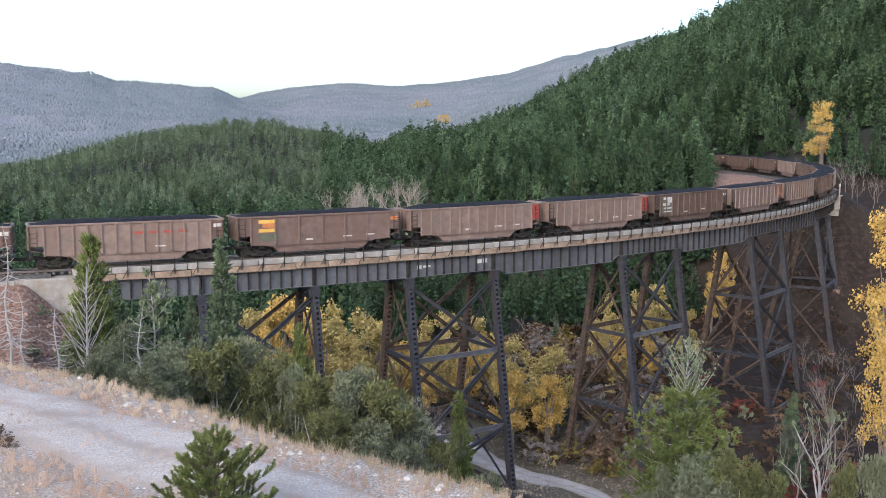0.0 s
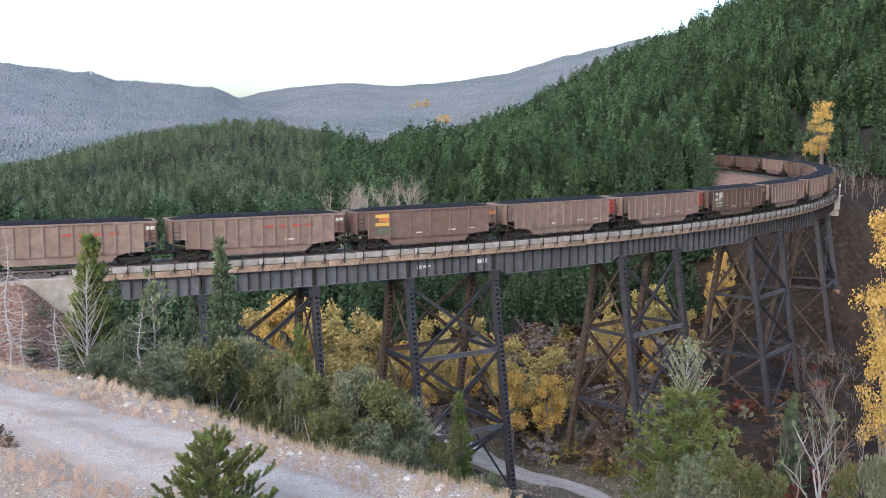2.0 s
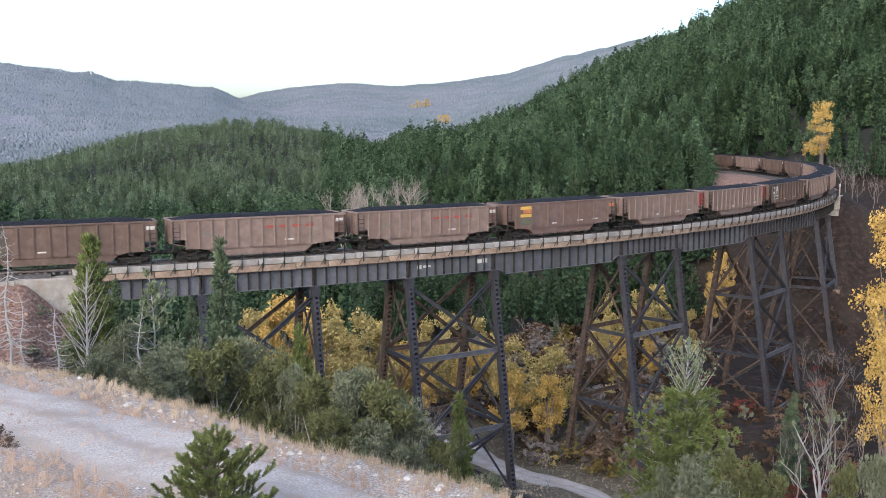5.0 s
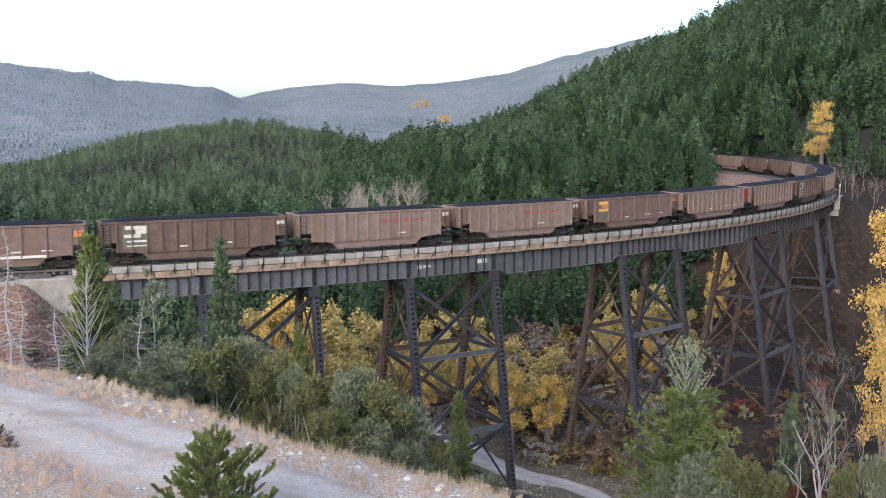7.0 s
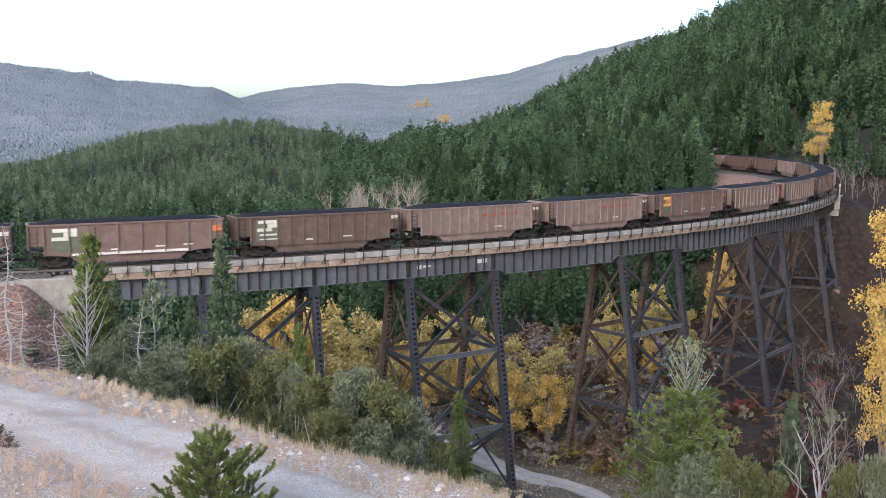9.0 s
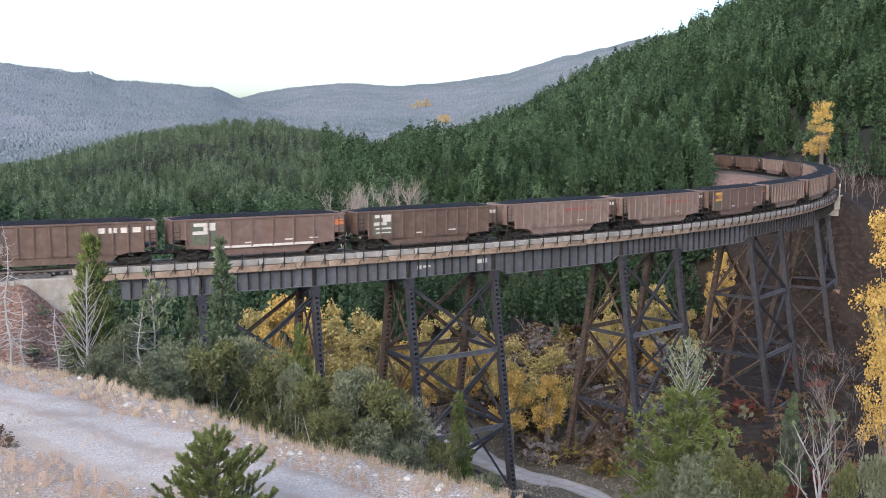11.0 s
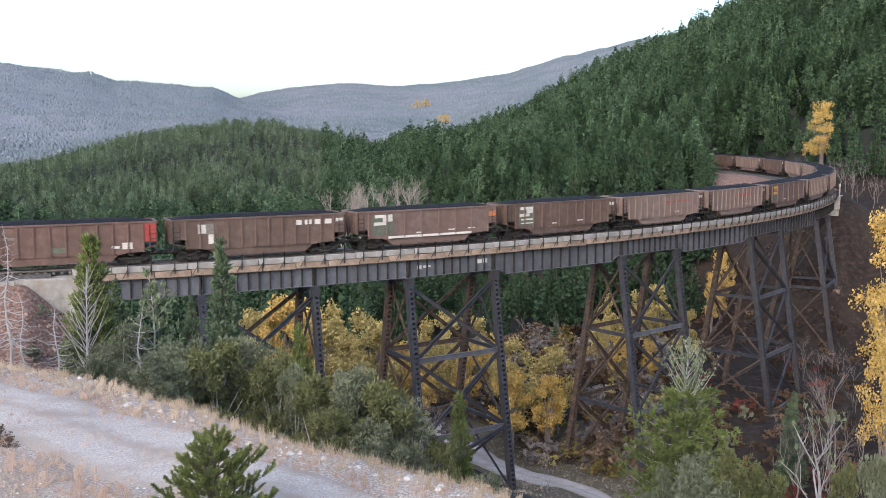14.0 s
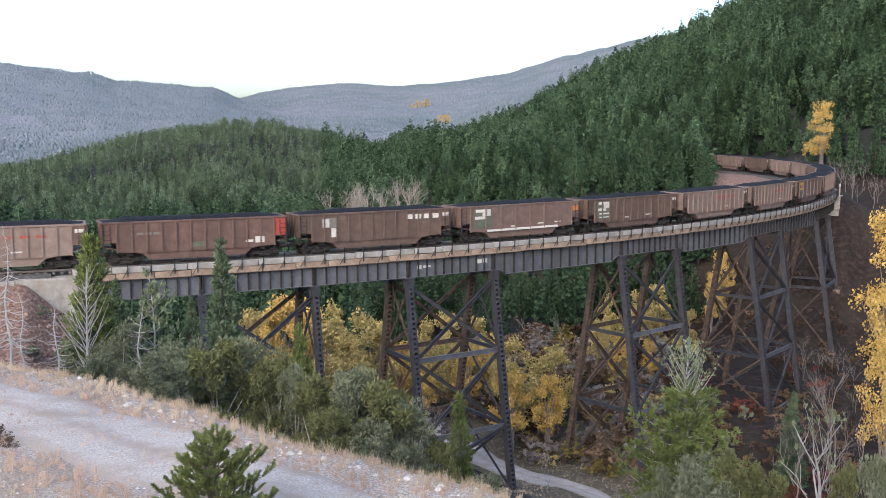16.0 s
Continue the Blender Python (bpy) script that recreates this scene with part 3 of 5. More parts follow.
def make_tower(s0, s1):
    tower = thing("trestle_tower", "dark riveted steel trestle tower with crossed bracing and open legs", "trestle tower", "towers under the trestle")
    for s in (s0, s1):
        tb = Build()
        tb.beam(rail_at(s, 2.0, LEG_TOP + 0.17), rail_at(s, -2.0, LEG_TOP + 0.17), 0.5, 0.5)
        part("cap_beam", tb, M_STEEL, tower)
        for o in (LEG_O, -LEG_O):
            tb = Build()
            tb.box(-0.38, 0.38, -0.38, 0.38, -0.5, 0.41, rail_pose(s, o, LEG_TOP))
            part("bearing_block", tb, M_STEEL, tower)
    leg = {}
    for s in (s0, s1):
        for side in (1, -1):
            leg[s, side] = make_leg(tower, s, side, side < 0)

    def at_drop(s, side, dz):
        top, foot, L = leg[s, side]
        return top + (foot - top) * (min(dz, L) / L)

    deep = max(v[2] for v in leg.values())
    panels = max(1, round(deep / 8.6))
    hgt = deep / panels

    def bar(a, b, w, h, name, mat):
        # two parallel angles with a gap, as in built-up bracing
        b1 = Build()
        d = (b - a).normalized()
        sdv = d.cross(Vector((0, 0, 1)))
        sdv = sdv.normalized() if sdv.length > 0.05 else Vector((1, 0, 0))
        up = sdv.cross(d)
        for q in (-1, 1):
            b1.beam(a + up * q * h / 2, b + up * q * h / 2, w, 0.035, up=up)
        b1.beam(a, b, 0.035 if name != "strut" else 0.06, h, up=up)
        part(name, b1, mat, tower)

    for p in range(panels):
        d0, d1 = p * hgt + (0.35 if p == 0 else 0.0), (p + 1) * hgt
        for side in (1, -1):
            mat = M_STEEL if side > 0 else M_RUST
            for sa, sb in ((s0, s1), (s1, s0)):
                if min(leg[sa, side][2], leg[sb, side][2]) > d0 + 2:
                    bar(at_drop(sa, side, d0), at_drop(sb, side, d1), 0.22, 0.30, "diagonal", mat)
            # skylight on the near struts is put into their colour: the lighter girder paint
            if min(leg[s0, side][2], leg[s1, side][2]) > d1 - 3:
                bar(at_drop(s0, side, d1 - 0.05), at_drop(s1, side, d1 - 0.05), 0.24, 0.42, "strut", M_GIRDER if side > 0 else mat)
        for s in (s0, s1):
            for ia, ib in ((1, -1), (-1, 1)):
                if min(leg[s, 1][2], leg[s, -1][2]) > d0 + 2:
                    bar(at_drop(s, ia, d0), at_drop(s, ib, d1), 0.12, 0.18, "cross_brace", M_RUST if s == s0 else M_STEEL)
            if min(leg[s, 1][2], leg[s, -1][2]) > d1 - 3:
                bar(at_drop(s, 1, d1 - 0.05), at_drop(s, -1, d1 - 0.05), 0.2, 0.34, "strut", M_STEEL)


def make_bridge():
    make_deck()
    ends = (S_BRIDGE0 + 0.6, *BENTS, S_BRIDGE1)
    for a, b in zip(ends, ends[1:]):
        for o in (GIRDER_O, -GIRDER_O):
            make_girder(a, b, 2.15 if b - a > 14 else 1.62, o, b - a > 14)
    for a, b in zip(BENTS[::2], BENTS[1::2]):
        make_tower(a, b)
    # abutments: a stepped concrete block under each end, with a slanted wing wall
    for s, d in ((S_BRIDGE0, 1), (S_BRIDGE1, -1)):
        ab = Build()
        m = rail_pose(s)
        if d < 0:
            m = m @ Matrix.Rotation(math.pi, 4, "Z")
        ab.box(-4.2, 0.5, -2.6, 2.6, -9.0, -0.5, m, bevel=0.08)
        ab.box(0.5, 1.6, -2.5, 2.5, -9.0, -2.75, m, bevel=0.08)
        for sd in (-1, 1):
            V = [(x, sd * (2.35 + q * 0.4), z) for q in (0, 1) for x, z in ((-9.5, -0.75), (-4.18, -0.52), (-4.18, -6.5), (-5.2, -6.0), (-9.5, -2.2))]
            ab.add([m @ Vector(p) for p in V], [(0, 1, 2, 3, 4), (9, 8, 7, 6, 5)] + [(k, k + 5, (k + 1) % 5 + 5, (k + 1) % 5) for k in range(5)])
        part("abutment", ab, M_CONC, bridge, "weathered pale concrete abutment")


make_bridge()
for _s, _w, _h, _z in ((25.7, 0.45, 0.34, -1.95), (26.3, 0.4, 0.2, -1.85), (26.75, 0.3, 0.16, -1.82), (32.4, 0.5, 0.4, -1.9), (33.05, 0.5, 0.42, -1.88)):
    _b = Build()
    _b.box(-_w / 2, _w / 2, -0.004, 0.004, 0, _h)
    part("graffiti_bar", _b, M_WHITE, bridge, "faded white paint marks", at=rail_pose(_s, GIRDER_O + 0.02, _z))

# ---------- the coal train ----------
PITCH, SPEED = 16.18, 16.18 / 3.0
HALF, WIDE, TOPZ = 7.55, 1.55, 3.60


def car_paint(name, a, b, c, grime):
    a, b, c = (tuple(0.74 * v for v in q) for q in (a, b, c))
    return material(name, [a, b, c], 1.4, rough=0.62, spec=0.35, stains=(grime, 0.7, 0.5, (1.6, 1, 0.35)), bump=0.06, bump_scale=3)


P_TAN = car_paint("dusty_tan_car_paint", (0.20, 0.145, 0.12), (0.26, 0.19, 0.16), (0.32, 0.24, 0.205), (0.15, 0.10, 0.08))
P_BROWN = car_paint("dusty_brown_car_paint", (0.11, 0.073, 0.057), (0.15, 0.10, 0.078), (0.195, 0.135, 0.107), (0.075, 0.05, 0.04))
P_GREYB = car_paint("grey_brown_car_paint", (0.15, 0.10, 0.085), (0.19, 0.13, 0.11), (0.23, 0.165, 0.14), (0.13, 0.08, 0.06))
P_UMBER = car_paint("dull_red_brown_car_paint", (0.12, 0.07, 0.056), (0.16, 0.095, 0.076), (0.205, 0.13, 0.107), (0.08, 0.05, 0.04))


def build_car_meshes():
    """Meshes that all cars share."""
    me = {}
    truck = Build()
    for sd in (-1, 1):
        y = sd * 1.0
        truck.box(-1.25, 1.25, y - 0.09, y + 0.09, 0.52, 0.66, bevel=0.03)
        truck.beam((-0.85, y, 0.6), (-0.32, y, 0.26), 0.15, 0.14)
        truck.beam((0.85, y, 0.6), (0.32, y, 0.26), 0.15, 0.14)
        truck.box(-0.38, 0.38, y - 0.1, y + 0.1, 0.2, 0.32, bevel=0.03)
        for q in (-0.88, 0.88):
            truck.box(q - 0.19, q + 0.19, y - 0.12, y + 0.12, 0.34, 0.6, bevel=0.05)
        for q in (-0.2, 0, 0.2):
            truck.tube([(q, y, 0.32), (q, y, 0.56)], [0.08, 0.08], 8)
    truck.box(-0.22, 0.22, -1.05, 1.05, 0.5, 0.8, bevel=0.04)
    me["truck"] = truck.mesh("truck", M_BLACK)
    wh = Build()
    wh.tube([(0, -1.0, 0), (0, 1.0, 0)], [0.08, 0.08], 8)
    for sd in (-1, 1):
        a = sd * 0.70
        wh.tube([(0, a - 0.07 * sd, 0), (0, a - 0.035 * sd, 0), (0, a - 0.035 * sd, 0), (0, a + 0.07 * sd, 0)], [0.485, 0.485, 0.46, 0.455], 24)
        for k in range(4):
            t = k * math.pi / 2
            wh.box(-0.05, 0.05, a + 0.07 * sd - 0.01, a + 0.07 * sd + 0.012, 0.14, 0.34, Matrix.Rotation(t, 4, "Y"))
    me["wheelset"] = wh.mesh("wheelset", M_BLACK)
    cp = Build()
    cp.box(7.3, 7.92, -0.12, 0.12, 0.72, 0.98, bevel=0.04)
    cp.box(7.9, 8.10, -0.17, 0.17, 0.70, 1.0, bevel=0.05)
    me["coupler"] = cp.mesh("coupler", M_BLACK)
    for seed in (1, 2, 3):
        coal = Build()
        nx, ny = 44, 10
        V, F = [], []
        for i in range(nx + 1):
            for j in range(ny + 1):
                x, y = (i / nx - 0.5) * 2 * (HALF - 0.16), (j / ny - 0.5) * 2 * (WIDE - 0.09)
                e = min(1, (HALF - 0.16 - abs(x)) / 1.9) ** 0.8 * (1 - (abs(y) / (WIDE - 0.09)) ** 2.2)
                h = 0.02 + 0.30 * e + 0.10 * noise.noise((x * 0.5 + seed * 9, y * 0.5, seed)) * e + 0.06 * noise.noise((x * 2.1, y * 2.1, seed * 3.0)) * min(1, e * 2)
                V.append((x, y, TOPZ - 0.05 + h))
        for i in range(nx):
            for j in range(ny):
                a = i * (ny + 1) + j
                F.append((a, a + ny + 1, a + ny + 2, a + 1))
        coal.add(V, F)
        me["coal", seed] = coal.mesh("coal_load", M_COAL)
    return me


CAR = build_car_meshes()


def car_shell(paint, posts):
    """Open gondola body: sides and ends with thickness, a dropped tub between the trucks, sloped end undersides."""
    b = Build()
    W_, T = WIDE, 0.07
    side = [(-HALF, TOPZ), (-HALF, 1.95), (-HALF + 1.05, 1.95), (-HALF + 1.05, 1.18), (-HALF + 3.1, 1.05), (HALF - 3.1, 1.05), (HALF - 1.05, 1.18), (HALF - 1.05, 1.95), (HALF, 1.95), (HALF, TOPZ)]
    n = len(side)
    for sd in (-1, 1):
        V = [(x, sd * (W_ - (0 if q else T)), z) for q in (0, 1) for x, z in side]
        b.add(V, [tuple(range(n)), tuple(range(2 * n - 1, n - 1, -1))] + [(k, k + n, (k + 1) % n + n, (k + 1) % n) for k in range(n)])
    for sx in (-1, 1):
        x = sx * (HALF - 0.06)
        b.box(min(x, x - sx * 0.07), max(x, x - sx * 0.07), -W_ + T, W_ - T, 1.6, TOPZ - 0.02)
        b.beam((sx * (HALF - 0.1), 0, 1.62), (sx * (HALF - 2.9), 0, 1.0), 2 * (W_ - T), 0.06)
        for y in (-0.9, -0.3, 0.3, 0.9):
            b.box(sx * (HALF + 0.02) - 0.06, sx * (HALF + 0.02) + 0.06, y - 0.05, y + 0.05, 1.62, TOPZ - 0.1)
    b.box(-HALF + 2.9, HALF - 2.9, -W_ + T, W_ - T, 0.98, 1.05)
    return b.mesh("body", paint)


def make_car(paint, posts, logo, end_panel, label, bars, sill=None, coal_seed=1, extra=()):
    car = thing("coal_car", label, "coal car", "loaded cars of the coal train")
    body = part("body", car_shell(paint, posts), None, car)
    rail = Build()
    for sd in (-1, 1):
        rail.box(-HALF - 0.02, HALF + 0.02, sd * WIDE - 0.08, sd * WIDE + 0.08, TOPZ - 0.14, TOPZ + 0.03, bevel=0.03)
    for sx in (-1, 1):
        rail.box(sx * HALF - 0.09, sx * HALF + 0.05, -WIDE, WIDE, TOPZ - 0.13, TOPZ + 0.02, bevel=0.02)
    part("top_rail", rail, paint, body)
    rib = Build()
    rib.box(-0.06, 0.06, -0.12, 0.0, 1.12, TOPZ - 0.13, bevel=0.015)
    rib_me = rib.mesh("rib", paint)
    for k in range(posts):
        x = -HALF + 1.1 + (2 * HALF - 2.2) * k / (posts - 1)
        part("rib", rib_me, None, body, at=Matrix.Translation((x, -WIDE, 0)))
        part("rib", rib_me, None, body, at=Matrix.Translation((x, WIDE, 0)) @ Matrix.Rotation(math.pi, 4, "Z"))
    tub = Build()
    V = []
    for sd in (-1, 1):
        V += [(-4.6, sd * 1.42, 1.06), (-3.9, sd * 1.42, 0.42), (3.9, sd * 1.42, 0.42), (4.6, sd * 1.42, 1.06)]
    tub.add(V, [(0, 1, 2, 3), (7, 6, 5, 4), (0, 4, 5, 1), (1, 5, 6, 2), (2, 6, 7, 3), (3, 7, 4, 0)])
    part("tub", tub, paint, body)
    fr = Build()
    fr.box(-HALF - 0.25, HALF + 0.25, -0.22, 0.22, 0.74, 1.02)
    for sx in (-1, 1):
        fr.box(sx * (HALF - 0.12) - 0.12, sx * (HALF - 0.12) + 0.12, -WIDE, WIDE, 1.0, 1.16)
        fr.box(sx * (HALF - 2.1) - 0.2, sx * (HALF - 2.1) + 0.2, -1.35, 1.35, 0.82, 1.12)
    part("underframe", fr, M_BLACK, car)
    # ladders and corner posts at the cut-away ends
    for sx in (-1, 1):
        for sd in (-1, 1):
            lad = Build()
            x = sx * (HALF - 0.05)
            lad.box(x - 0.05, x + 0.05, sd * WIDE - 0.07, sd * WIDE + 0.02, 1.1, TOPZ - 0.1)
            x2 = x - sx * 0.55
            lad.box(x2 - 0.025, x2 + 0.025, sd * (WIDE + 0.06) - 0.02, sd * (WIDE + 0.06) + 0.02, 1.0, 3.3)
            for r in range(6):
                lad.box(min(x, x2), max(x, x2), sd * (WIDE + 0.06) - 0.018, sd * (WIDE + 0.06) + 0.018, 1.05 + r * 0.38, 1.085 + r * 0.38)
            part("ladder", lad, M_BLACK, body)
    # paint panels stand a hair proud of the steel on the outer side
    def panel(x0, x1, z0, z1, mat, name, sd=-1, lift=0.0):
        p = Build()
        y = sd * (WIDE + 0.004 + lift)
        p.box(x0, x1, min(y, sd * WIDE), max(y, sd * WIDE), z0, z1)
        part(name, p, mat, body)

    if end_panel:
        # the cars run to their +x end; colour shows at that end, on both sides
        panel(HALF - 1.02, HALF - 0.1, 1.99, TOPZ - 0.16, end_panel, "end_panel")
    for x0, x1, z0, z1, mat, name in bars:
        panel(x0, x1, z0, z1, mat, name, lift=0.004 if name in ("logo_panel", "patch") else 0.009)
    for sd in (1,):
        panel(-HALF + 0.3, -HALF + 0.95, 2.9, 3.25, M_WHITE, "mark", sd)
    if sill:
        panel(-HALF + 3.1, HALF - 3.0, 1.07, 1.27, sill, "sill_band", lift=0.086)
    load = part("coal_load", CAR["coal", coal_seed], None, car, "heaped black coal")
    for sx in (-1, 1):
        tr = part("truck", CAR["truck"], None, car, at=Matrix.Translation((sx * 5.75, 0, 0)) @ Matrix.Rotation(0 if sx > 0 else math.pi, 4, "Z"))
        for q in (-0.88, 0.88):
            part("wheelset", CAR["wheelset"], None, tr, at=Matrix.Translation((q, 0, 0.46)))
        part("coupler", CAR["coupler"], None, car, at=Matrix.Rotation(0 if sx > 0 else math.pi, 4, "Z"))
    return car


def word_blocks(x, z, w, h, gap, count, mat):
    """Lettering as plain bars."""
    return [(x + i * (w + gap), x + i * (w + gap) + w, z, z + h, mat, "lettering_bar") for i in range(count)]


DATA_BARS = word_blocks(-5.1, 2.35, 0.42, 0.16, 0.12, 2, M_GREYP) + word_blocks(-5.1, 2.08, 0.42, 0.16, 0.12, 2, M_GREYP)
RED_WORD = word_blocks(0.35, 2.62, 0.75, 0.20, 0.42, 4, M_REDP)
WHITE_WORD = word_blocks(2.9, 2.75, 0.62, 0.42, 0.30, 4, M_WHITE)
LOGO_WHITE = [(-6.0, -3.9, 1.45, 3.3, M_GREENP, "logo_panel"), (-5.8, -4.0, 2.98, 3.26, M_WHITE, "logo_bar"), (-5.0, -4.0, 2.62, 2.97, M_WHITE, "logo_bar"),
              (-5.9, -4.6, 2.32, 2.6, M_WHITE, "logo_bar"), (-5.7, -4.1, 1.95, 2.1, M_WHITE, "logo_bar"), (-5.7, -4.1, 1.6, 1.7, M_WHITE, "logo_bar")]
LOGO_YELLOW = [(-5.75, -4.2, 3.0, 3.3, M_YELLOWP, "logo_bar"), (-5.4, -4.2, 2.62, 3.0, M_ORANGE, "logo_bar"), (-5.75, -4.35, 2.25, 2.55, M_YELLOWP, "logo_bar"),
               (-5.8, -3.9, 1.5, 2.1, M_GREENP, "logo_panel")]
SMALL = [(2.0, 2.8, 1.5, 1.62, M_WHITE, "stencil_bar"), (-1.5, -0.9, 1.4, 1.52, M_WHITE, "stencil_bar"), (4.2, 5.0, 1.55, 1.65, M_WHITE, "stencil_bar")]
END_MARK = [(HALF - 0.85, HALF - 0.2, 2.9, 3.2, M_WHITE, "end_mark")]
GRAFFITI = [(-0.6, 0.5, 1.35, 1.75, M_GREENP, "graffiti_bar"), (4.0, 4.6, 1.5, 1.7, M_WHITE, "graffiti_bar"), (4.8, 5.6, 1.42, 1.95, M_WHITE, "graffiti_bar")]


def make_train():
    kinds = {
        "red_word": lambda s: make_car(P_TAN, 13, 0, P_UMBER, "dusty tan ribbed coal car with red lettering, heaped full", DATA_BARS + RED_WORD + END_MARK + SMALL[:1], None, s),
        "yellow": lambda s: make_car(P_GREYB, 7, 0, None, "grey-brown smooth coal car with a yellow emblem, heaped full", LOGO_YELLOW + SMALL + [(HALF - 0.95, HALF - 0.15, 2.8, 3.1, M_ORANGE, "end_mark")], None, s),
        "red_end": lambda s: make_car(P_TAN, 13, 0, M_ORANGE if s == 9 else M_REDP, "dusty tan ribbed coal car with a red end panel, heaped full", DATA_BARS + SMALL, None, s),
        "white_logo": lambda s: make_car(P_BROWN, 12, 0, None, "dusty brown ribbed coal car with a white emblem, heaped full", LOGO_WHITE + END_MARK + SMALL[:2], None, s),
        "orange_end": lambda s: make_car(P_TAN, 12, 0, M_ORANGE, "dusty tan ribbed coal car with an orange end panel, heaped full", DATA_BARS, None, s),
        "plain": lambda s: make_car(P_TAN, 13, 0, None, "plain dusty tan ribbed coal car, heaped full", DATA_BARS, None, s),
        "brown": lambda s: make_car(P_BROWN, 11, 0, None, "plain dusty brown coal car, heaped full", SMALL, None, s),
        "band": lambda s: make_car(P_GREYB, 8, 0, None, "brown coal car with green emblem and white sill band, heaped full",
                                   LOGO_WHITE[:4] + SMALL + [(HALF - 0.95, HALF - 0.15, 2.6, 3.1, M_ORANGE, "end_mark")], M_WHITE, s),
        "white_word": lambda s: make_car(P_BROWN, 12, 0, None, "dusty brown ribbed coal car with white lettering, heaped full",
                                         WHITE_WORD + [(-5.5, -3.9, 2.35, 3.2, M_GREYP, "patch"), (-5.4, -4.8, 2.4, 3.1, M_WHITE, "patch_bar"), (-3.5 - 1.1, -4.0, 1.5, 2.3, M_WHITE, "patch_bar")] + END_MARK, None, s),
        "graffiti": lambda s: make_car(P_UMBER, 12, 0, M_REDP, "dull red-brown coal car with red end and scrawled paint, heaped",
                                       GRAFFITI + word_blocks(-4.9, 2.5, 0.5, 0.2, 0.15, 3, M_GREYP), None, s),
    }
    order = {1: "red_word", 2: "yellow", 3: "red_end", 4: "red_end", 5: "white_logo", 6: "orange_end", 7: "plain", 8: "brown", 9: "plain", 10: "brown", 11: "white_logo",
             12: "plain", 13: "brown", 14: "white_logo", 15: "brown",
             0: "red_word", -1: "white_logo", -2: "band", -3: "white_word", -4: "graffiti", -5: "red_word", -6: "brown"}
    built, cars = {}, []
    for k in sorted(order, reverse=True):
        kind = order[k]
        if kind not in built:
            built[kind] = car = kinds[kind](1 + abs(k) % 3)
        else:
            car = copy_thing(built[kind], Matrix.Identity(4))
        cars.append((k, car))
    return cars


def car_pose(s):
    a, b = Vector(rail_at(s - 5.75)), Vector(rail_at(s + 5.75))
    d = b - a
    return Matrix.Translation((a + b) / 2) @ Matrix.Rotation(math.atan2(d.y, d.x), 4, "Z") @ Matrix.Rotation(-math.asin(d.z / d.length), 4, "Y")


TRAIN = make_train()


def motions():
    for k, car in TRAIN:
        s0 = (k - 1) * PITCH
        walk(car, [(t * 0.5, car_pose(s0 + SPEED * t * 0.5)) for t in range(33)])
        for tr in car.children:
            if not tr.name.startswith("truck"):
                continue
            for w in tr.children:
                base, turn = w.matrix_basis.translation.copy(), 1 if tr.location.x > 0 else -1
                walk(w, [(t * 0.1, Matrix.Translation(base) @ Matrix.Rotation(turn * SPEED * t * 0.1 / 0.46, 4, "Y")) for t in range(161)])


# ---------- trees ----------
def tuft(b, p, d, length, n, width, rnd, spread=0.7):
    """A spray of narrow needles or leaves that share one root."""
    V, F = [p], []
    for k in range(n):
        q = Vector((d[0] + rnd.gauss(0, spread), d[1] + rnd.gauss(0, spread), d[2] + rnd.gauss(0, spread))).normalized()
        o = q.orthogonal().normalized()
        o.rotate(Matrix.Rotation(rnd.uniform(0, 6.28), 3, q))
        ll = length * rnd.uniform(0.7, 1.2)
        F.append((0, len(V), len(V) + 1))
        V += [Vector(p) + q * ll * 0.55 + o * width * 1.6, Vector(p) + q * ll]
    b.add(V, F)


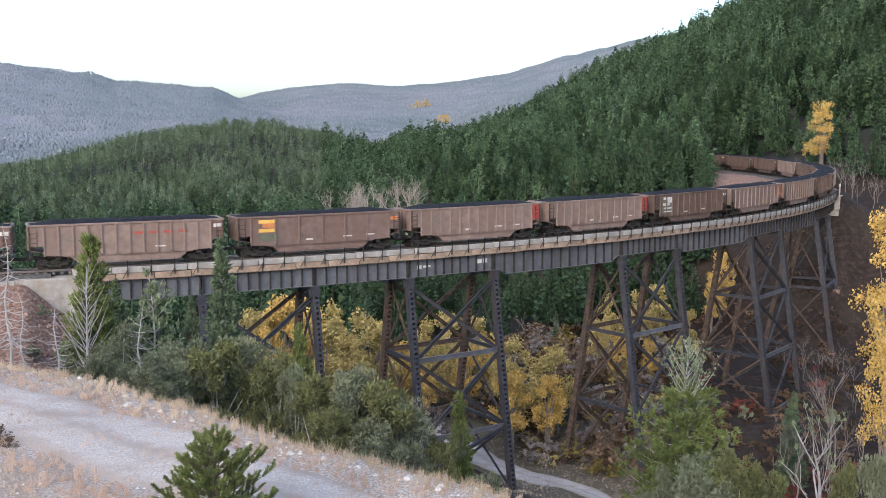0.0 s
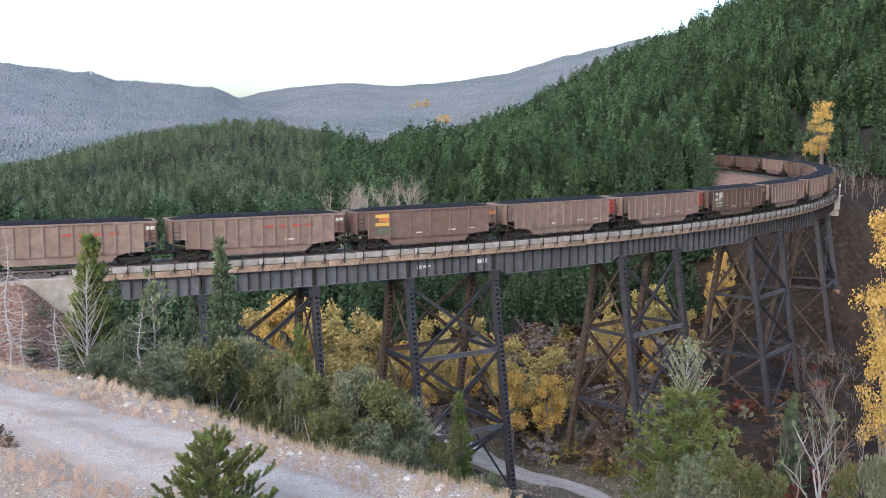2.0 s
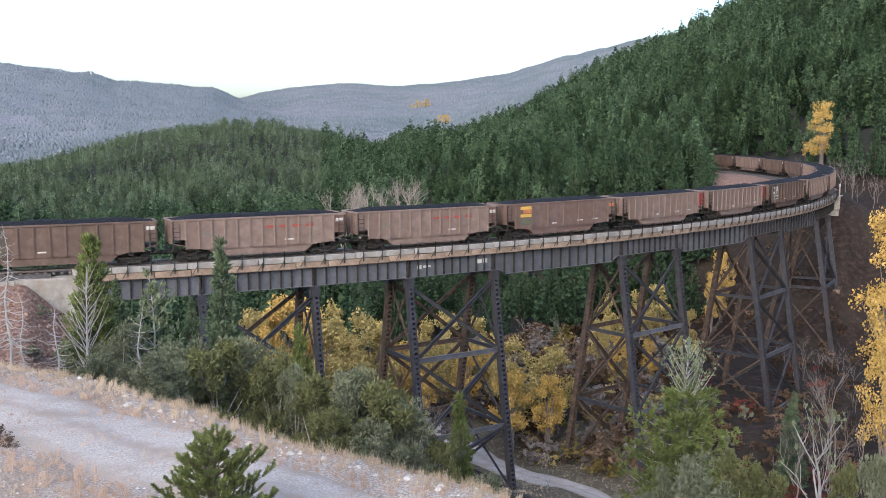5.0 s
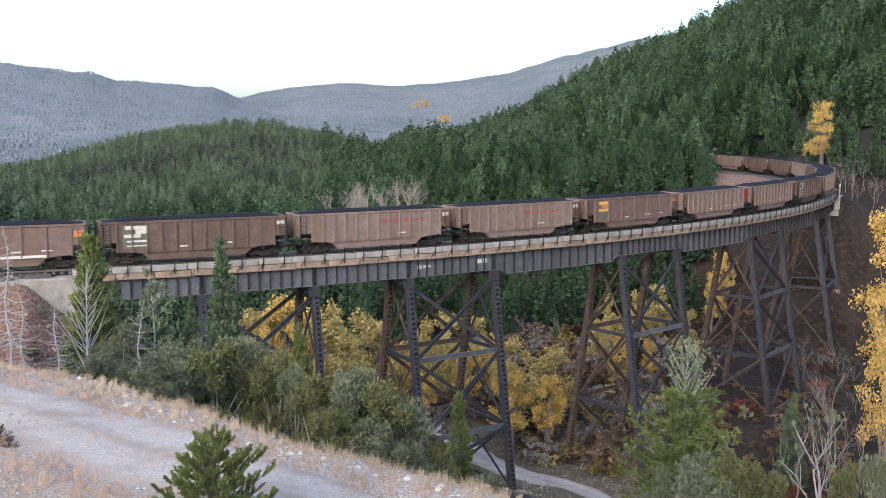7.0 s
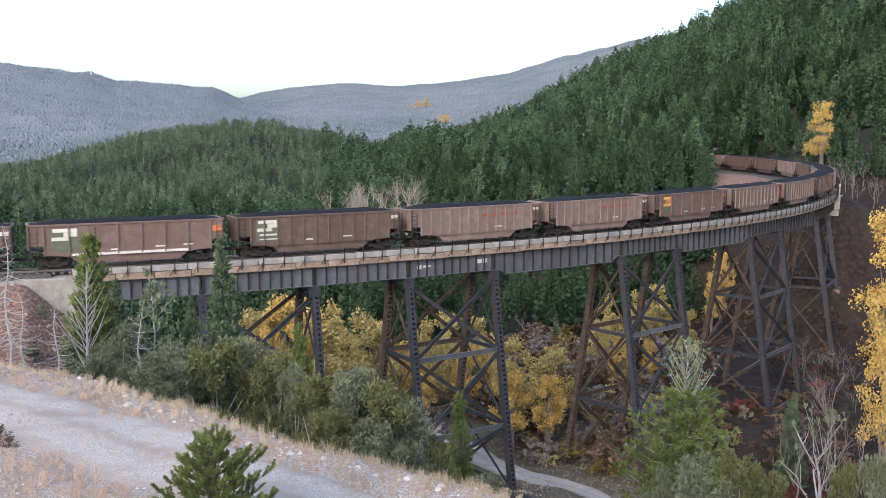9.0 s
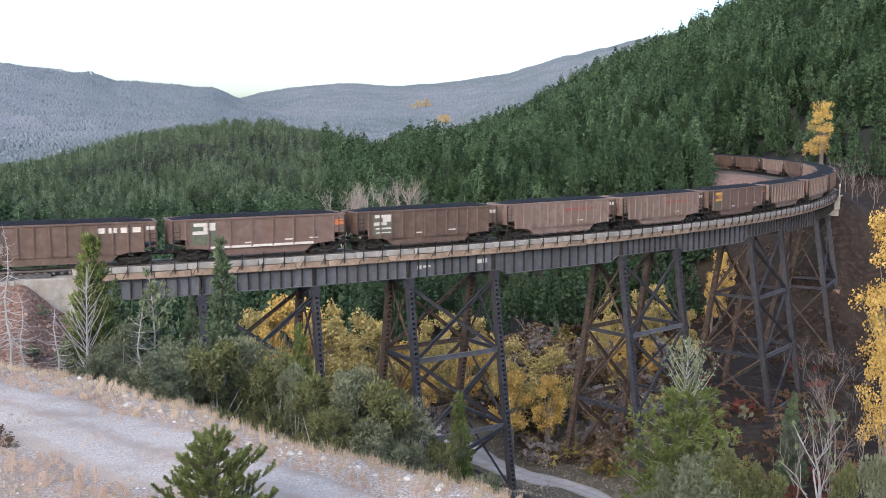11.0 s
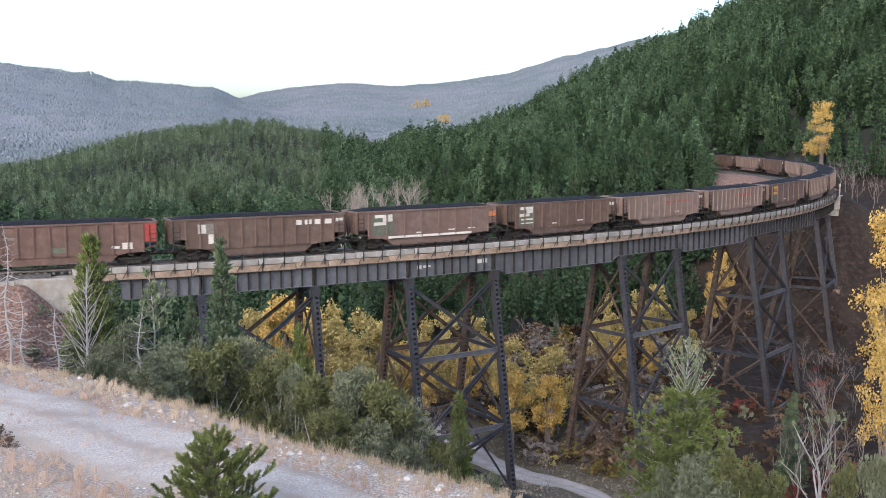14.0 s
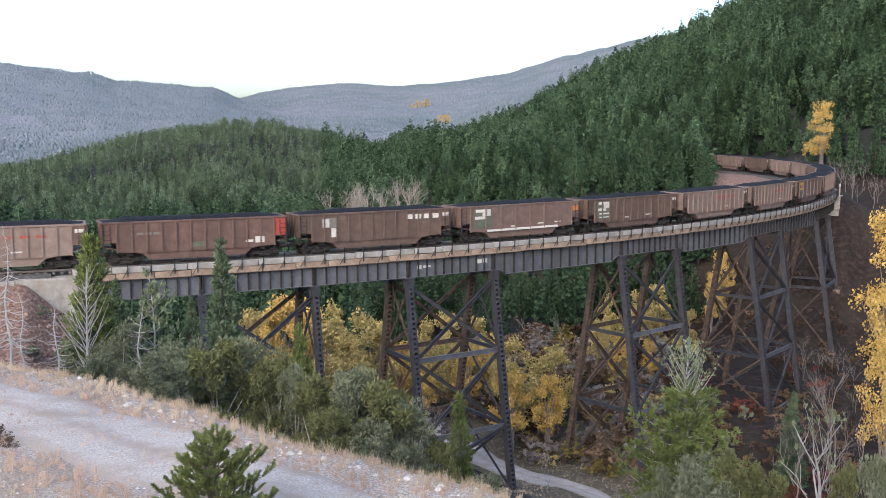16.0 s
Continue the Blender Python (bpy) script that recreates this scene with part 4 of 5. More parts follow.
def conifer_crown(height, radius, seed, pads, base=0.1, sharp=0.8, sides=5, blades=3):
    """A ragged domed crown: a small dark core, and boughs that end in flat sprays standing out of it at all heights."""
    rnd = random.Random(seed)
    b = Build()
    dent = [rnd.uniform(0.72, 1.2) for _ in range(11)]
    lean = (rnd.uniform(-0.04, 0.04), rnd.uniform(-0.04, 0.04))

    def at_(f, a, q):
        r = radius * (1 - f) ** sharp * (0.6 + 0.4 * min(1, f / 0.2)) * q
        r *= dent[int(f * 10.9)]
        return Vector(((r * math.cos(a) + lean[0] * f) * height, (r * math.sin(a) + lean[1] * f) * height, (base + (1 - base) * f) * height))

    core = [at_(f, 6.2832 * (k + 0.5) / sides, 0.12) for f in (0.0, 0.5) for k in range(sides)] + [at_(0.95, 0.1, 0.1)]
    b.add(core, [(k, (k + 1) % sides, sides + (k + 1) % sides) for k in range(sides)] + [(k, sides + (k + 1) % sides, sides + k) for k in range(sides)]
          + [(sides + k, sides + (k + 1) % sides, 2 * sides) for k in range(sides)])
    size = 0.08 if pads > 100 else 0.11 if pads > 45 else 0.15
    for i in range(pads):
        f = min(0.985, 1 - (1 - (i + rnd.random()) / pads) ** 0.8)
        a = i * 2.39996 + rnd.uniform(-0.5, 0.5)
        root = at_(f, a, math.sqrt(rnd.random()) * 0.85)
        reach = size * height * (1 - 0.45 * f)
        out = (Vector((math.cos(a), math.sin(a), rnd.uniform(0.2, 1.1)))).normalized()
        V, F = [root], []
        for k in range(blades):
            d = (out + Vector((rnd.gauss(0, 0.45), rnd.gauss(0, 0.45), rnd.gauss(0.1, 0.3)))).normalized()
            o = d.orthogonal().normalized()
            o.rotate(Matrix.Rotation(rnd.uniform(0, 6.28), 3, d))
            ll = reach * rnd.uniform(0.75, 1.3)
            F.append((0, len(V), len(V) + 1))
            V += [root + d * ll * 0.75 + o * ll * 0.42, root + d * ll - o * ll * rnd.uniform(0.1, 0.4)]
        b.add(V, F)
    top = at_(0.86, 0.0, 0.35)
    b.add([top, at_(0.86, 2.1, 0.35), at_(0.86, 4.2, 0.35), (lean[0] * height, lean[1] * height, height)], [(0, 1, 3), (1, 2, 3), (2, 0, 3)])
    return b


def far_tree(seed):
    """A distant crown, a few pixels high: a lopsided spindle."""
    rnd = random.Random(seed)
    r = [rnd.uniform(0.3, 0.5) for _ in range(3)]
    b = Build()
    b.add([(r[k] * math.cos(k * 2.094), r[k] * math.sin(k * 2.094), rnd.uniform(0.1, 0.4)) for k in range(3)] + [(0, 0, 1.0)], [(0, 1, 3), (1, 2, 3), (2, 0, 3)])
    return b


def scatter(builds, spots, name, mats, label, category):
    """Joins copies of small templates into one mesh; spots: x, y, z, size, turn, template."""
    temps = []
    for b in builds:
        V = np.array(b.v)
        tri = [f if len(f) == 3 else (f[0], f[1], f[2], f[3]) for f in b.f]
        temps.append((V, [np.array([f for f in tri if len(f) == 3], int).reshape(-1, 3), np.array([f for f in tri if len(f) == 4], int).reshape(-1, 4)], np.array(b.m)))
    vs, fs3, tones, k = [], [], [], 0
    tr = np.random.RandomState(len(spots))
    for x, y, z, size, wide, turn, t in spots:
        V, (f3, f4), m = temps[t]
        c, s = math.cos(turn), math.sin(turn)
        P = np.empty_like(V)
        P[:, 0] = (V[:, 0] * c - V[:, 1] * s) * size * wide + x
        P[:, 1] = (V[:, 0] * s + V[:, 1] * c) * size * wide + y
        P[:, 2] = V[:, 2] * size + z
        vs.append(P)
        fs3.append(f3 + k)
        tones.append(np.full(len(V), np.clip(tr.normal(0, 0.6), -1, 1), np.float32))
        k += len(V)
    V = np.concatenate(vs)
    F = np.concatenate(fs3)
    me = bpy.data.meshes.new(name)
    me.vertices.add(len(V))
    me.vertices.foreach_set("co", V.ravel())
    me.loops.add(len(F) * 3)
    me.loops.foreach_set("vertex_index", F.ravel().astype(np.int32))
    me.polygons.add(len(F))
    me.polygons.foreach_set("loop_start", np.arange(0, len(F) * 3, 3, dtype=np.int32))
    me.polygons.foreach_set("loop_total", np.full(len(F), 3, dtype=np.int32))
    me.attributes.new("tone", "FLOAT", "POINT").data.foreach_set("value", np.concatenate(tones))
    me.materials.append(mats)
    me.update(calc_edges=True)
    return tagged(new(name, me), label, category, kind="stuff")


def track_gap(x, y):
    """Metres to the track's middle line."""
    i = np.arange(0, len(SS), 4)
    return np.sqrt(np.min((np.asarray(x)[:, None] - _tx[i]) ** 2 + (np.asarray(y)[:, None] - _ty[i]) ** 2, 1))


def forest_spots(seed, d0, d1, t0, t1, per_area, smin, smax, keep=None, ntemp=4):
    """Random places between two distances and two bearings (as tangents)."""
    rs = np.random.RandomState(seed)
    a0, a1 = math.atan(t0), math.atan(t1)
    n = int(0.5 * (a1 - a0) * (d1 * d1 - d0 * d0) / per_area)
    # an even spread with some jitter
    i = np.arange(n)
    u = (0.5 + i * 0.7548776662 + rs.normal(0, 0.3, n) * math.sqrt(1 / n)) % 1
    v = (0.5 + i * 0.5698402910 + rs.normal(0, 0.3, n) * math.sqrt(1 / n)) % 1
    d = np.sqrt(d0 * d0 + (d1 * d1 - d0 * d0) * u)
    a = a0 + (a1 - a0) * v
    x, y = d * np.sin(a), d * np.cos(a)
    ok = np.ones(n, bool) if keep is None else keep(x, y, d)
    x, y = x[ok], y[ok]
    z = ground_z(x, y) - 0.2
    m = len(x)
    size = rs.uniform(smin, smax, m) * (0.86 + 0.22 * waves(x, y, 60, seed + 50))
    return [(x[i], y[i], z[i], size[i], rs.uniform(0.9, 1.3), rs.uniform(0, 6.28), rs.randint(ntemp)) for i in range(m)]


def make_forests():
    # templates are one metre high
    fine = [conifer_crown(1, rr, q, 190, bb, sh) for q, rr, bb, sh in ((1, 0.25, 0.1, 0.75), (2, 0.22, 0.16, 0.85), (3, 0.29, 0.12, 0.68), (4, 0.2, 0.2, 0.7), (5, 0.26, 0.14, 0.95))]
    mid = [conifer_crown(1, rr, q, 56, bb, sh) for q, rr, bb, sh in ((11, 0.28, 0.08, 0.75), (12, 0.24, 0.1, 0.85), (13, 0.33, 0.1, 0.7), (14, 0.22, 0.12, 0.95), (15, 0.27, 0.14, 0.75))]
    low = [conifer_crown(1, rr, q, 20, 0.04, 0.8, 4, 3) for q, rr in ((21, 0.32), (22, 0.27), (23, 0.37), (24, 0.26))]
    tiny = [far_tree(q) for q in (31, 32, 33, 34)]

    def clear(x, y, d):
        # both sides of the railway, but not on it; open ground inside its far bend
        flat = ground_z(x, y) < 3.2
        inner = (y < 255) & (x > 0.262 * y) & (x < 77) & flat
        inner = inner | ((abs(x + 17) < 17) & (y > 215) & (y < 262))
        return (track_gap(x, y) > 5.5) & ~inner & ~((y < 200) & (x > 0.262 * y) & flat) & ~((y < 166) & (x > -32))

    def creek(x, y, d):
        return (track_gap(x, y) > 12) & ~((x > -32) & (y < 150)) & (y > 128) & ~((abs(x + 17) < 17) & (y > 215) & (y < 262))

    low2 = [conifer_crown(1, rr, q, 26, 0.05, 0.8, 4, 3) for q, rr in ((41, 0.27), (42, 0.23), (43, 0.31), (44, 0.21))]
    spots = sorted(forest_spots(101, 150, 345, -0.12, 0.52, 25, 7, 15, clear, 5), key=lambda p: p[0] ** 2 + p[1] ** 2)
    # the nearest ones stand as single trees
    crowns = [b.mesh("crown", M_CONIFER) for b in fine]
    stem = Build()
    stem.tube([(0, 0, -0.03), (0, 0, 0.5), (0, 0, 0.95)], [0.016, 0.011, 0.002], 6)
    stem_me = stem.mesh("trunk", M_BARK, True)
    for x, y, z, size, wide, turn, k in spots[:170]:
        tree = thing("conifer", "dark green conifer on the slope inside the railway bend", "conifer tree", "conifers near the railway bend",
                     at=Matrix.LocRotScale((x, y, z + 0.15), Euler((0, 0, turn)), (size * wide, size * wide, size)))
        part("crown", crowns[k], None, tree)
        part("trunk", stem_me, None, tree)
    scatter(fine, spots[170:], "hillside_conifers", M_CONIFER, "dense dark green conifers on the near hillside", "conifer forest")
    scatter(mid, forest_spots(106, 130, 400, -0.50, -0.03, 32, 9, 15, creek, 5), "valley_floor_conifers", M_CONIFER, "dark green conifers on the valley floor", "conifer forest")
    scatter(mid, forest_spots(102, 345, 520, -0.12, 0.56, 32, 7.5, 15.5, None, 5), "upper_conifers", M_CONIFER, "dense dark green conifers further up the hill", "conifer forest")
    scatter(low2, forest_spots(107, 520, 800, -0.12, 0.56, 34, 8.5, 16.5, None, 4), "skyline_conifers", M_CONIFER, "dense dark green conifers along the skyline", "conifer forest")
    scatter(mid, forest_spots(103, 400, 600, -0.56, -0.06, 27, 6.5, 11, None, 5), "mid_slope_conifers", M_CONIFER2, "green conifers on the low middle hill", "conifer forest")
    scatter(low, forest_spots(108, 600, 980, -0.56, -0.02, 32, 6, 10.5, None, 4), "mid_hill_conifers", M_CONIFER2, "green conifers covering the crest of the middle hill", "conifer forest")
    # these two far woods get their haze from the needle colour
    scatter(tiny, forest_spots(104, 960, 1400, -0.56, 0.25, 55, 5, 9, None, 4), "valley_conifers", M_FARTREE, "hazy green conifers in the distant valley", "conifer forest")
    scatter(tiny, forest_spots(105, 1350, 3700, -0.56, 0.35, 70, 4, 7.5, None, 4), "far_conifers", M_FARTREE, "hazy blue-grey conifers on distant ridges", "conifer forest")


make_forests()


# ---------- single trees and shrubs ----------
def leaf(b, p, size, rnd):
    """A small bent leaf clump."""
    q = Vector((rnd.gauss(0, 1), rnd.gauss(0, 1), rnd.gauss(0, 0.7))).normalized()
    o = q.orthogonal().normalized()
    w = q.cross(o)
    p = Vector(p)
    s = size * rnd.uniform(0.6, 1.3)
    b.add([p - o * s, p + w * s * 0.7 + q * s * 0.3, p + o * s, p - w * s * 0.7 + q * s * 0.2], [(0, 1, 2), (0, 2, 3)])


def pine(height, radius, seed, tiers, per, tuft_len, tuft_n, bare=0.05, rise=0.35, width=0.05, along=7, droop=0.0, taper=0.7, wild=0.0):
    """Trunk, limbs and needle tufts of a conifer seen near at hand."""
    rnd = random.Random(seed)
    trunk, limbs, crown = Build(), Build(), Build()
    pts = [(0.02 * height * math.sin(k * 1.3 + seed), 0.02 * height * math.cos(k * 1.7 + seed), height * k / 6) for k in range(7)]
    pts[0] = (0, 0, -0.4)
    r0 = 0.012 * height + 0.02
    trunk.tube(pts, [r0 * (1 - 0.88 * k / 6) for k in range(7)], 7)
    for i in range(tiers):
        f = bare + (1 - bare) * (i + rnd.uniform(-0.3, 0.3)) / tiers
        f = min(max(f, 0.02), 0.985)
        reach = radius * (1 - f) ** taper * (0.62 + 0.38 * min(1, (f - bare + 0.05) / 0.22))
        n = max(3, round(per * (1 - 0.45 * f)))
        off = rnd.uniform(0, 6.28)
        for k in range(n):
            a = off + 6.283 * k / n + rnd.uniform(-0.4, 0.4)
            r = reach * rnd.uniform(0.55 - 0.4 * wild, 1.2 + 0.3 * wild)
            z = f * height
            kq = f * 6
            base = Vector(pts[int(kq)]).lerp(Vector(pts[min(6, int(kq) + 1)]), kq - int(kq))
            base.z = z
            tip = base + Vector((math.cos(a) * r, math.sin(a) * r, r * (rise + 0.5 * f * rise - droop) + rnd.uniform(-0.05, 0.05) * height))
            bow = (base + tip) / 2 - Vector((0, 0, 0.10 * r))
            limbs.tube([base, bow, tip], [r0 * 0.28 * (1 - 0.6 * f) + 0.006, r0 * 0.18 * (1 - 0.6 * f) + 0.005, 0.004], 4, caps=False)
            m = max(3, round(along * (0.5 + 0.5 * r / max(radius, 0.01))))
            for j in range(m):
                t = 0.30 + 0.75 * (j + rnd.random()) / m
                p = base.lerp(bow, t * 2) if t < 0.5 else bow.lerp(tip, (t - 0.5) * 2)
                p = p + Vector((rnd.gauss(0, 1), rnd.gauss(0, 1), rnd.gauss(0, 0.6))) * 0.08 * r
                d = (tip - base).normalized() + Vector((0, 0, 0.45))
                tuft(crown, p, d, tuft_len, tuft_n, width, rnd)
    return trunk, limbs, crown


def brush_pine(height, radius, seed):
    """A young open pine: upturned limbs with side shoots, the outer half of each clothed in forward needles like a brush."""
    rnd = random.Random(seed)
    trunk, limbs, crown = Build(), Build(), Build()
    trunk.tube([(0, 0, -0.3), (0.03, 0, height * 0.4), (-0.02, 0.02, height * 0.75), (0, 0, height)], [0.045, 0.036, 0.02, 0.008], 8)

    def shoot(a, b, start):
        mid = (a + b) / 2 - Vector((0, 0, 0.08 * (b - a).length))
        limbs.tube([a, mid, b], [0.014, 0.009, 0.005], 5, caps=False)
        n = max(4, round((b - a).length * (1 - start) / 0.028))
        for j in range(n):
            t = start + (1 - start) * j / (n - 1)
            p = a.lerp(mid, 2 * t) if t < 0.5 else mid.lerp(b, 2 * t - 1)
            tuft(crown, p, (b - mid).normalized() + Vector((0, 0, 0.2)), 0.08, 16, 0.0085, rnd, 0.7)

    tiers = 13
    for i in range(tiers):
        f = 0.08 + 0.86 * i / (tiers - 1)
        n = 7 if f < 0.6 else 5
        off = rnd.uniform(0, 6.28)
        for k in range(n):
            a = off + 6.283 * k / n + rnd.uniform(-0.35, 0.35)
            r = radius * (1 - f) ** 0.72 * rnd.uniform(0.5, 1.15) + 0.1
            base = Vector((0, 0, f * height))
            tip = base + Vector((math.cos(a) * r, math.sin(a) * r, r * rnd.uniform(0.45, 0.95) + 0.05))
            shoot(base, tip, 0.8 if r > 0.5 else 0.5)
            for q in range(max(3, round(r * 8))):
                t = rnd.uniform(0.25, 0.95)
                root = base.lerp(tip, t) - Vector((0, 0, 0.05 * r))
                w = a + rnd.choice((-1, 1)) * rnd.uniform(0.4, 0.95)
                ll = rnd.uniform(0.08, 0.15)
                shoot(root, root + Vector((math.cos(w) * ll, math.sin(w) * ll, ll * rnd.uniform(1.2, 2.4))), 0.1)
    shoot(Vector((0, 0, height * 0.86)), Vector((0, 0, height * 1.04)), 0.1)
    return trunk, limbs, crown


def lobed(height, radius, seed, lobes, leaves, size, tall=0.5, stems=4, spiky=False):
    """A shrub or broad tree: stems, and many leaf clumps gathered in uneven lobes with gaps."""
    rnd = random.Random(seed)
    trunk, crown = Build(), Build()
    for k in range(lobes):
        f = rnd.random() ** 0.8
        z = height * (1 - tall + tall * f * 0.92) if rnd.random() < 0.8 else height * rnd.uniform(0.3, 0.6)
        spread = radius * (1 - 0.55 * max(0, (z / height - 0.45) / 0.55) ** 1.5)
        a, q = rnd.uniform(0, 6.28), spread * math.sqrt(rnd.random()) * 0.85
        c = Vector((q * math.cos(a), q * math.sin(a), z))
        lr = radius * (rnd.uniform(0.16, 0.34) if spiky else rnd.uniform(0.22, 0.42))
        if k < stems * 3:
            root = Vector((rnd.uniform(-1, 1) * 0.08 * radius, rnd.uniform(-1, 1) * 0.08 * radius, -0.3))
            knee = root.lerp(c, 0.5) + Vector((-0.2 * c.x, -0.2 * c.y, 0.05 * height))
            trunk.tube([root, knee, c], [0.012 * height + 0.01, 0.007 * height + 0.008, 0.008], 5, caps=False)
        for j in range(leaves // lobes):
            d = Vector((rnd.gauss(0, 1), rnd.gauss(0, 1), rnd.gauss(0, 0.9))).normalized() * lr * rnd.random() ** 0.45
            p = c + d
            if spiky:
                # ragged sprays that lean outwards from each lobe, upright near its tip
                p = c + Vector((d.x, d.y, d.z * 1.15 + 0.1 * lr))
            if p.z > 0.02 * height and p.z < height * 1.08:
                if spiky:
                    tuft(crown, p, d.normalized() * 0.7 + Vector((0, 0, 0.55)), size * 1.7, 4, size * 0.34, rnd, 0.55)
                else:
                    leaf(crown, p, size, rnd)
    return trunk, crown


def bare_tree(height, seed, spread=0.45, depth=4, r0=None, lean=(0, 0), first=0.25, split=3, tips=None):
    """A leafless tree or shrub of forking tapered limbs."""
    rnd = random.Random(seed)
    b = Build()
    r0 = r0 or 0.014 * height + 0.01

    def grow(p, d, length, r, k):
        q = p + d * length * 0.55 + Vector((rnd.gauss(0, 1), rnd.gauss(0, 1), 0)) * 0.05 * length
        e = p + d * length + Vector((0, 0, 0.06 * length))
        b.tube([p, q, e], [r, r * 0.8, r * 0.55], 5 if k > 1 else 3, caps=False)
        if k == 0:
            if tips is not None:
                tips.append((e, d))
            return
        for j in range(split + (1 if rnd.random() < 0.5 else 0)):
            t = rnd.uniform(0.35, 1.0)
            s = p.lerp(e, t)
            a = rnd.uniform(0, 6.28)
            n = (d + Vector((math.cos(a), math.sin(a), rnd.uniform(-0.1, 0.5))) * spread * rnd.uniform(0.7, 1.5)).normalized()
            grow(s, n, length * rnd.uniform(0.5, 0.75), r * 0.5, k - 1)

    grow(Vector((0, 0, -0.3)), Vector((lean[0], lean[1], 1)).normalized(), height * 0.55, r0, depth)
    return b


def plant(name, meshes, label, category, x, y, ztop, h0, wide=1.0, group="", turn=0.0):
    z = gz(x, y)
    h0 = max(v.co.z for _, me in meshes for v in me.vertices)
    k = max(0.3, (ztop - z) / h0)
    at = Matrix.LocRotScale((x, y, z), Euler((0, 0, turn)), (k * wide, k * wide, k))
    t = thing(name, label, category, group, at=at)
    for pname, me in meshes:
        ob = part(pname, me, None, t)
        if pname == "branchwork":
            tagged(ob, kind="stuff")
    return t


def templates_pine(name, args, mat, bark, count):
    out = []
    for k in range(count):
        tr, li, cr = pine(*args[:2], 40 + k, *args[2:])
        out.append([("trunk", tr.mesh("trunk", bark, True)), ("branchwork", li.mesh("branchwork", bark)), ("crown", cr.mesh("crown", mat))])
    return out


def templates_lobed(args, mat, bark, count, seed0=60):
    out = []
    for k in range(count):
        tr, cr = lobed(*args[:2], seed0 + k, *args[2:])
        out.append([("branchwork", tr.mesh("branchwork", bark)), ("crown", cr.mesh("crown", mat))])
    return out


PINES = ((-20.8, 58.4, 5.1, 0.72), (-8.9, 61.4, -0.8, 0.62), (1.1, 60.0, -4.8, 0.6))
SPRUCES = ((-13.3, 59.5, 4.8, 0.75), (-21.8, 66.5, 1.1, 0.9), (-24.0, 68.5, 0.2, 0.9), (36.5, 101.6, -15.6, 0.9), (21.8, 168.6, -15.2, 1.1), (18.9, 163.9, -18.5, 1.1), (-13.5, 164.4, -14.0, 1.1),
           (15.3, 184.4, -13.7, 1.1), (-8.1, 169.8, -13.8, 1.1), (27.5, 188.0, -13.2, 1.1), (-18.6, 72.6, -1.0, 0.8))
JUNIPERS = ((-13.6, 51.2, 0.2, 1.9), (-14.0, 48.0, 0.3, 1.5), (-11.7, 50.7, 0.2, 2.0), (-10.7, 52.9, 0.1, 1.9), (-8.9, 51.2, -0.2, 1.6), (-18.6, 57.0, 0.2, 1.5), (-17.7, 51.0, 0.1, 1.3),
            (-6.3, 48.6, -0.9, 1.6), (-4.5, 47.8, -0.5, 1.9), (-2.8, 46.9, -0.6, 2.0), (-1.7, 47.0, -1.4, 1.5), (1.9, 42.0, -3.6, 0.9), (-0.1, 48.0, -4.0, 1.2), (-7.6, 50.4, -0.9, 1.3),
            (17.0, 55.4, -6.9, 2.0), (14.4, 54.1, -6.8, 2.0), (12.9, 55.5, -7.9, 1.5), (25.5, 60.9, -9.5, 1.4), (27.2, 60.2, -8.7, 1.5), (19.3, 56.8, -8.7, 1.4), (-21.5, 58.2, 0.0, 1.3),
            (-3.2, 44.9, -2.2, 1.5), (-5.1, 45.7, -1.9, 1.4))
ASPENS = ((-25.0, 132.7, -12.7), (-22.0, 138.3, -11.3), (-18.0, 128.8, -11.6), (-14.8, 137.2, -12.1), (-10.8, 131.6, -12.1), (-8.7, 127.7, -12.9), (-15.2, 124.1, -12.2), (-11.4, 121.5, -13.1),
          (-22.0, 126.1, -13.7), (-6.2, 129.9, -16.3), (-1.9, 140.0, -15.1), (1.3, 138.0, -13.9), (4.9, 139.9, -14.7), (-0.3, 130.0, -15.5), (3.4, 128.0, -16.6), (6.6, 131.8, -16.6),
          (8.6, 127.7, -15.0), (11.7, 121.4, -16.2), (14.6, 123.1, -15.5), (8.3, 117.7, -17.1), (12.7, 117.3, -17.7), (26.4, 155.8, -14.3), (31.0, 157.0, -13.6), (35.1, 161.2, -13.3),
          (36.0, 145.6, -14.7), (25.0, 137.7, -17.0), (29.3, 138.9, -18.0), (-3.1, 124.0, -17.9), (-6.5, 121.8, -17.5), (23.5, 148.2, -16.5))
GOLD = ((46.1, 163.6, -8.0), (49.3, 167.9, -9.9), (43.4, 159.2, -11.1), (56.4, 123.8, 2.0), (51.5, 109.7, -2.0), (45.4, 99.0, -7.4), (50.0, 108.0, -15.5))


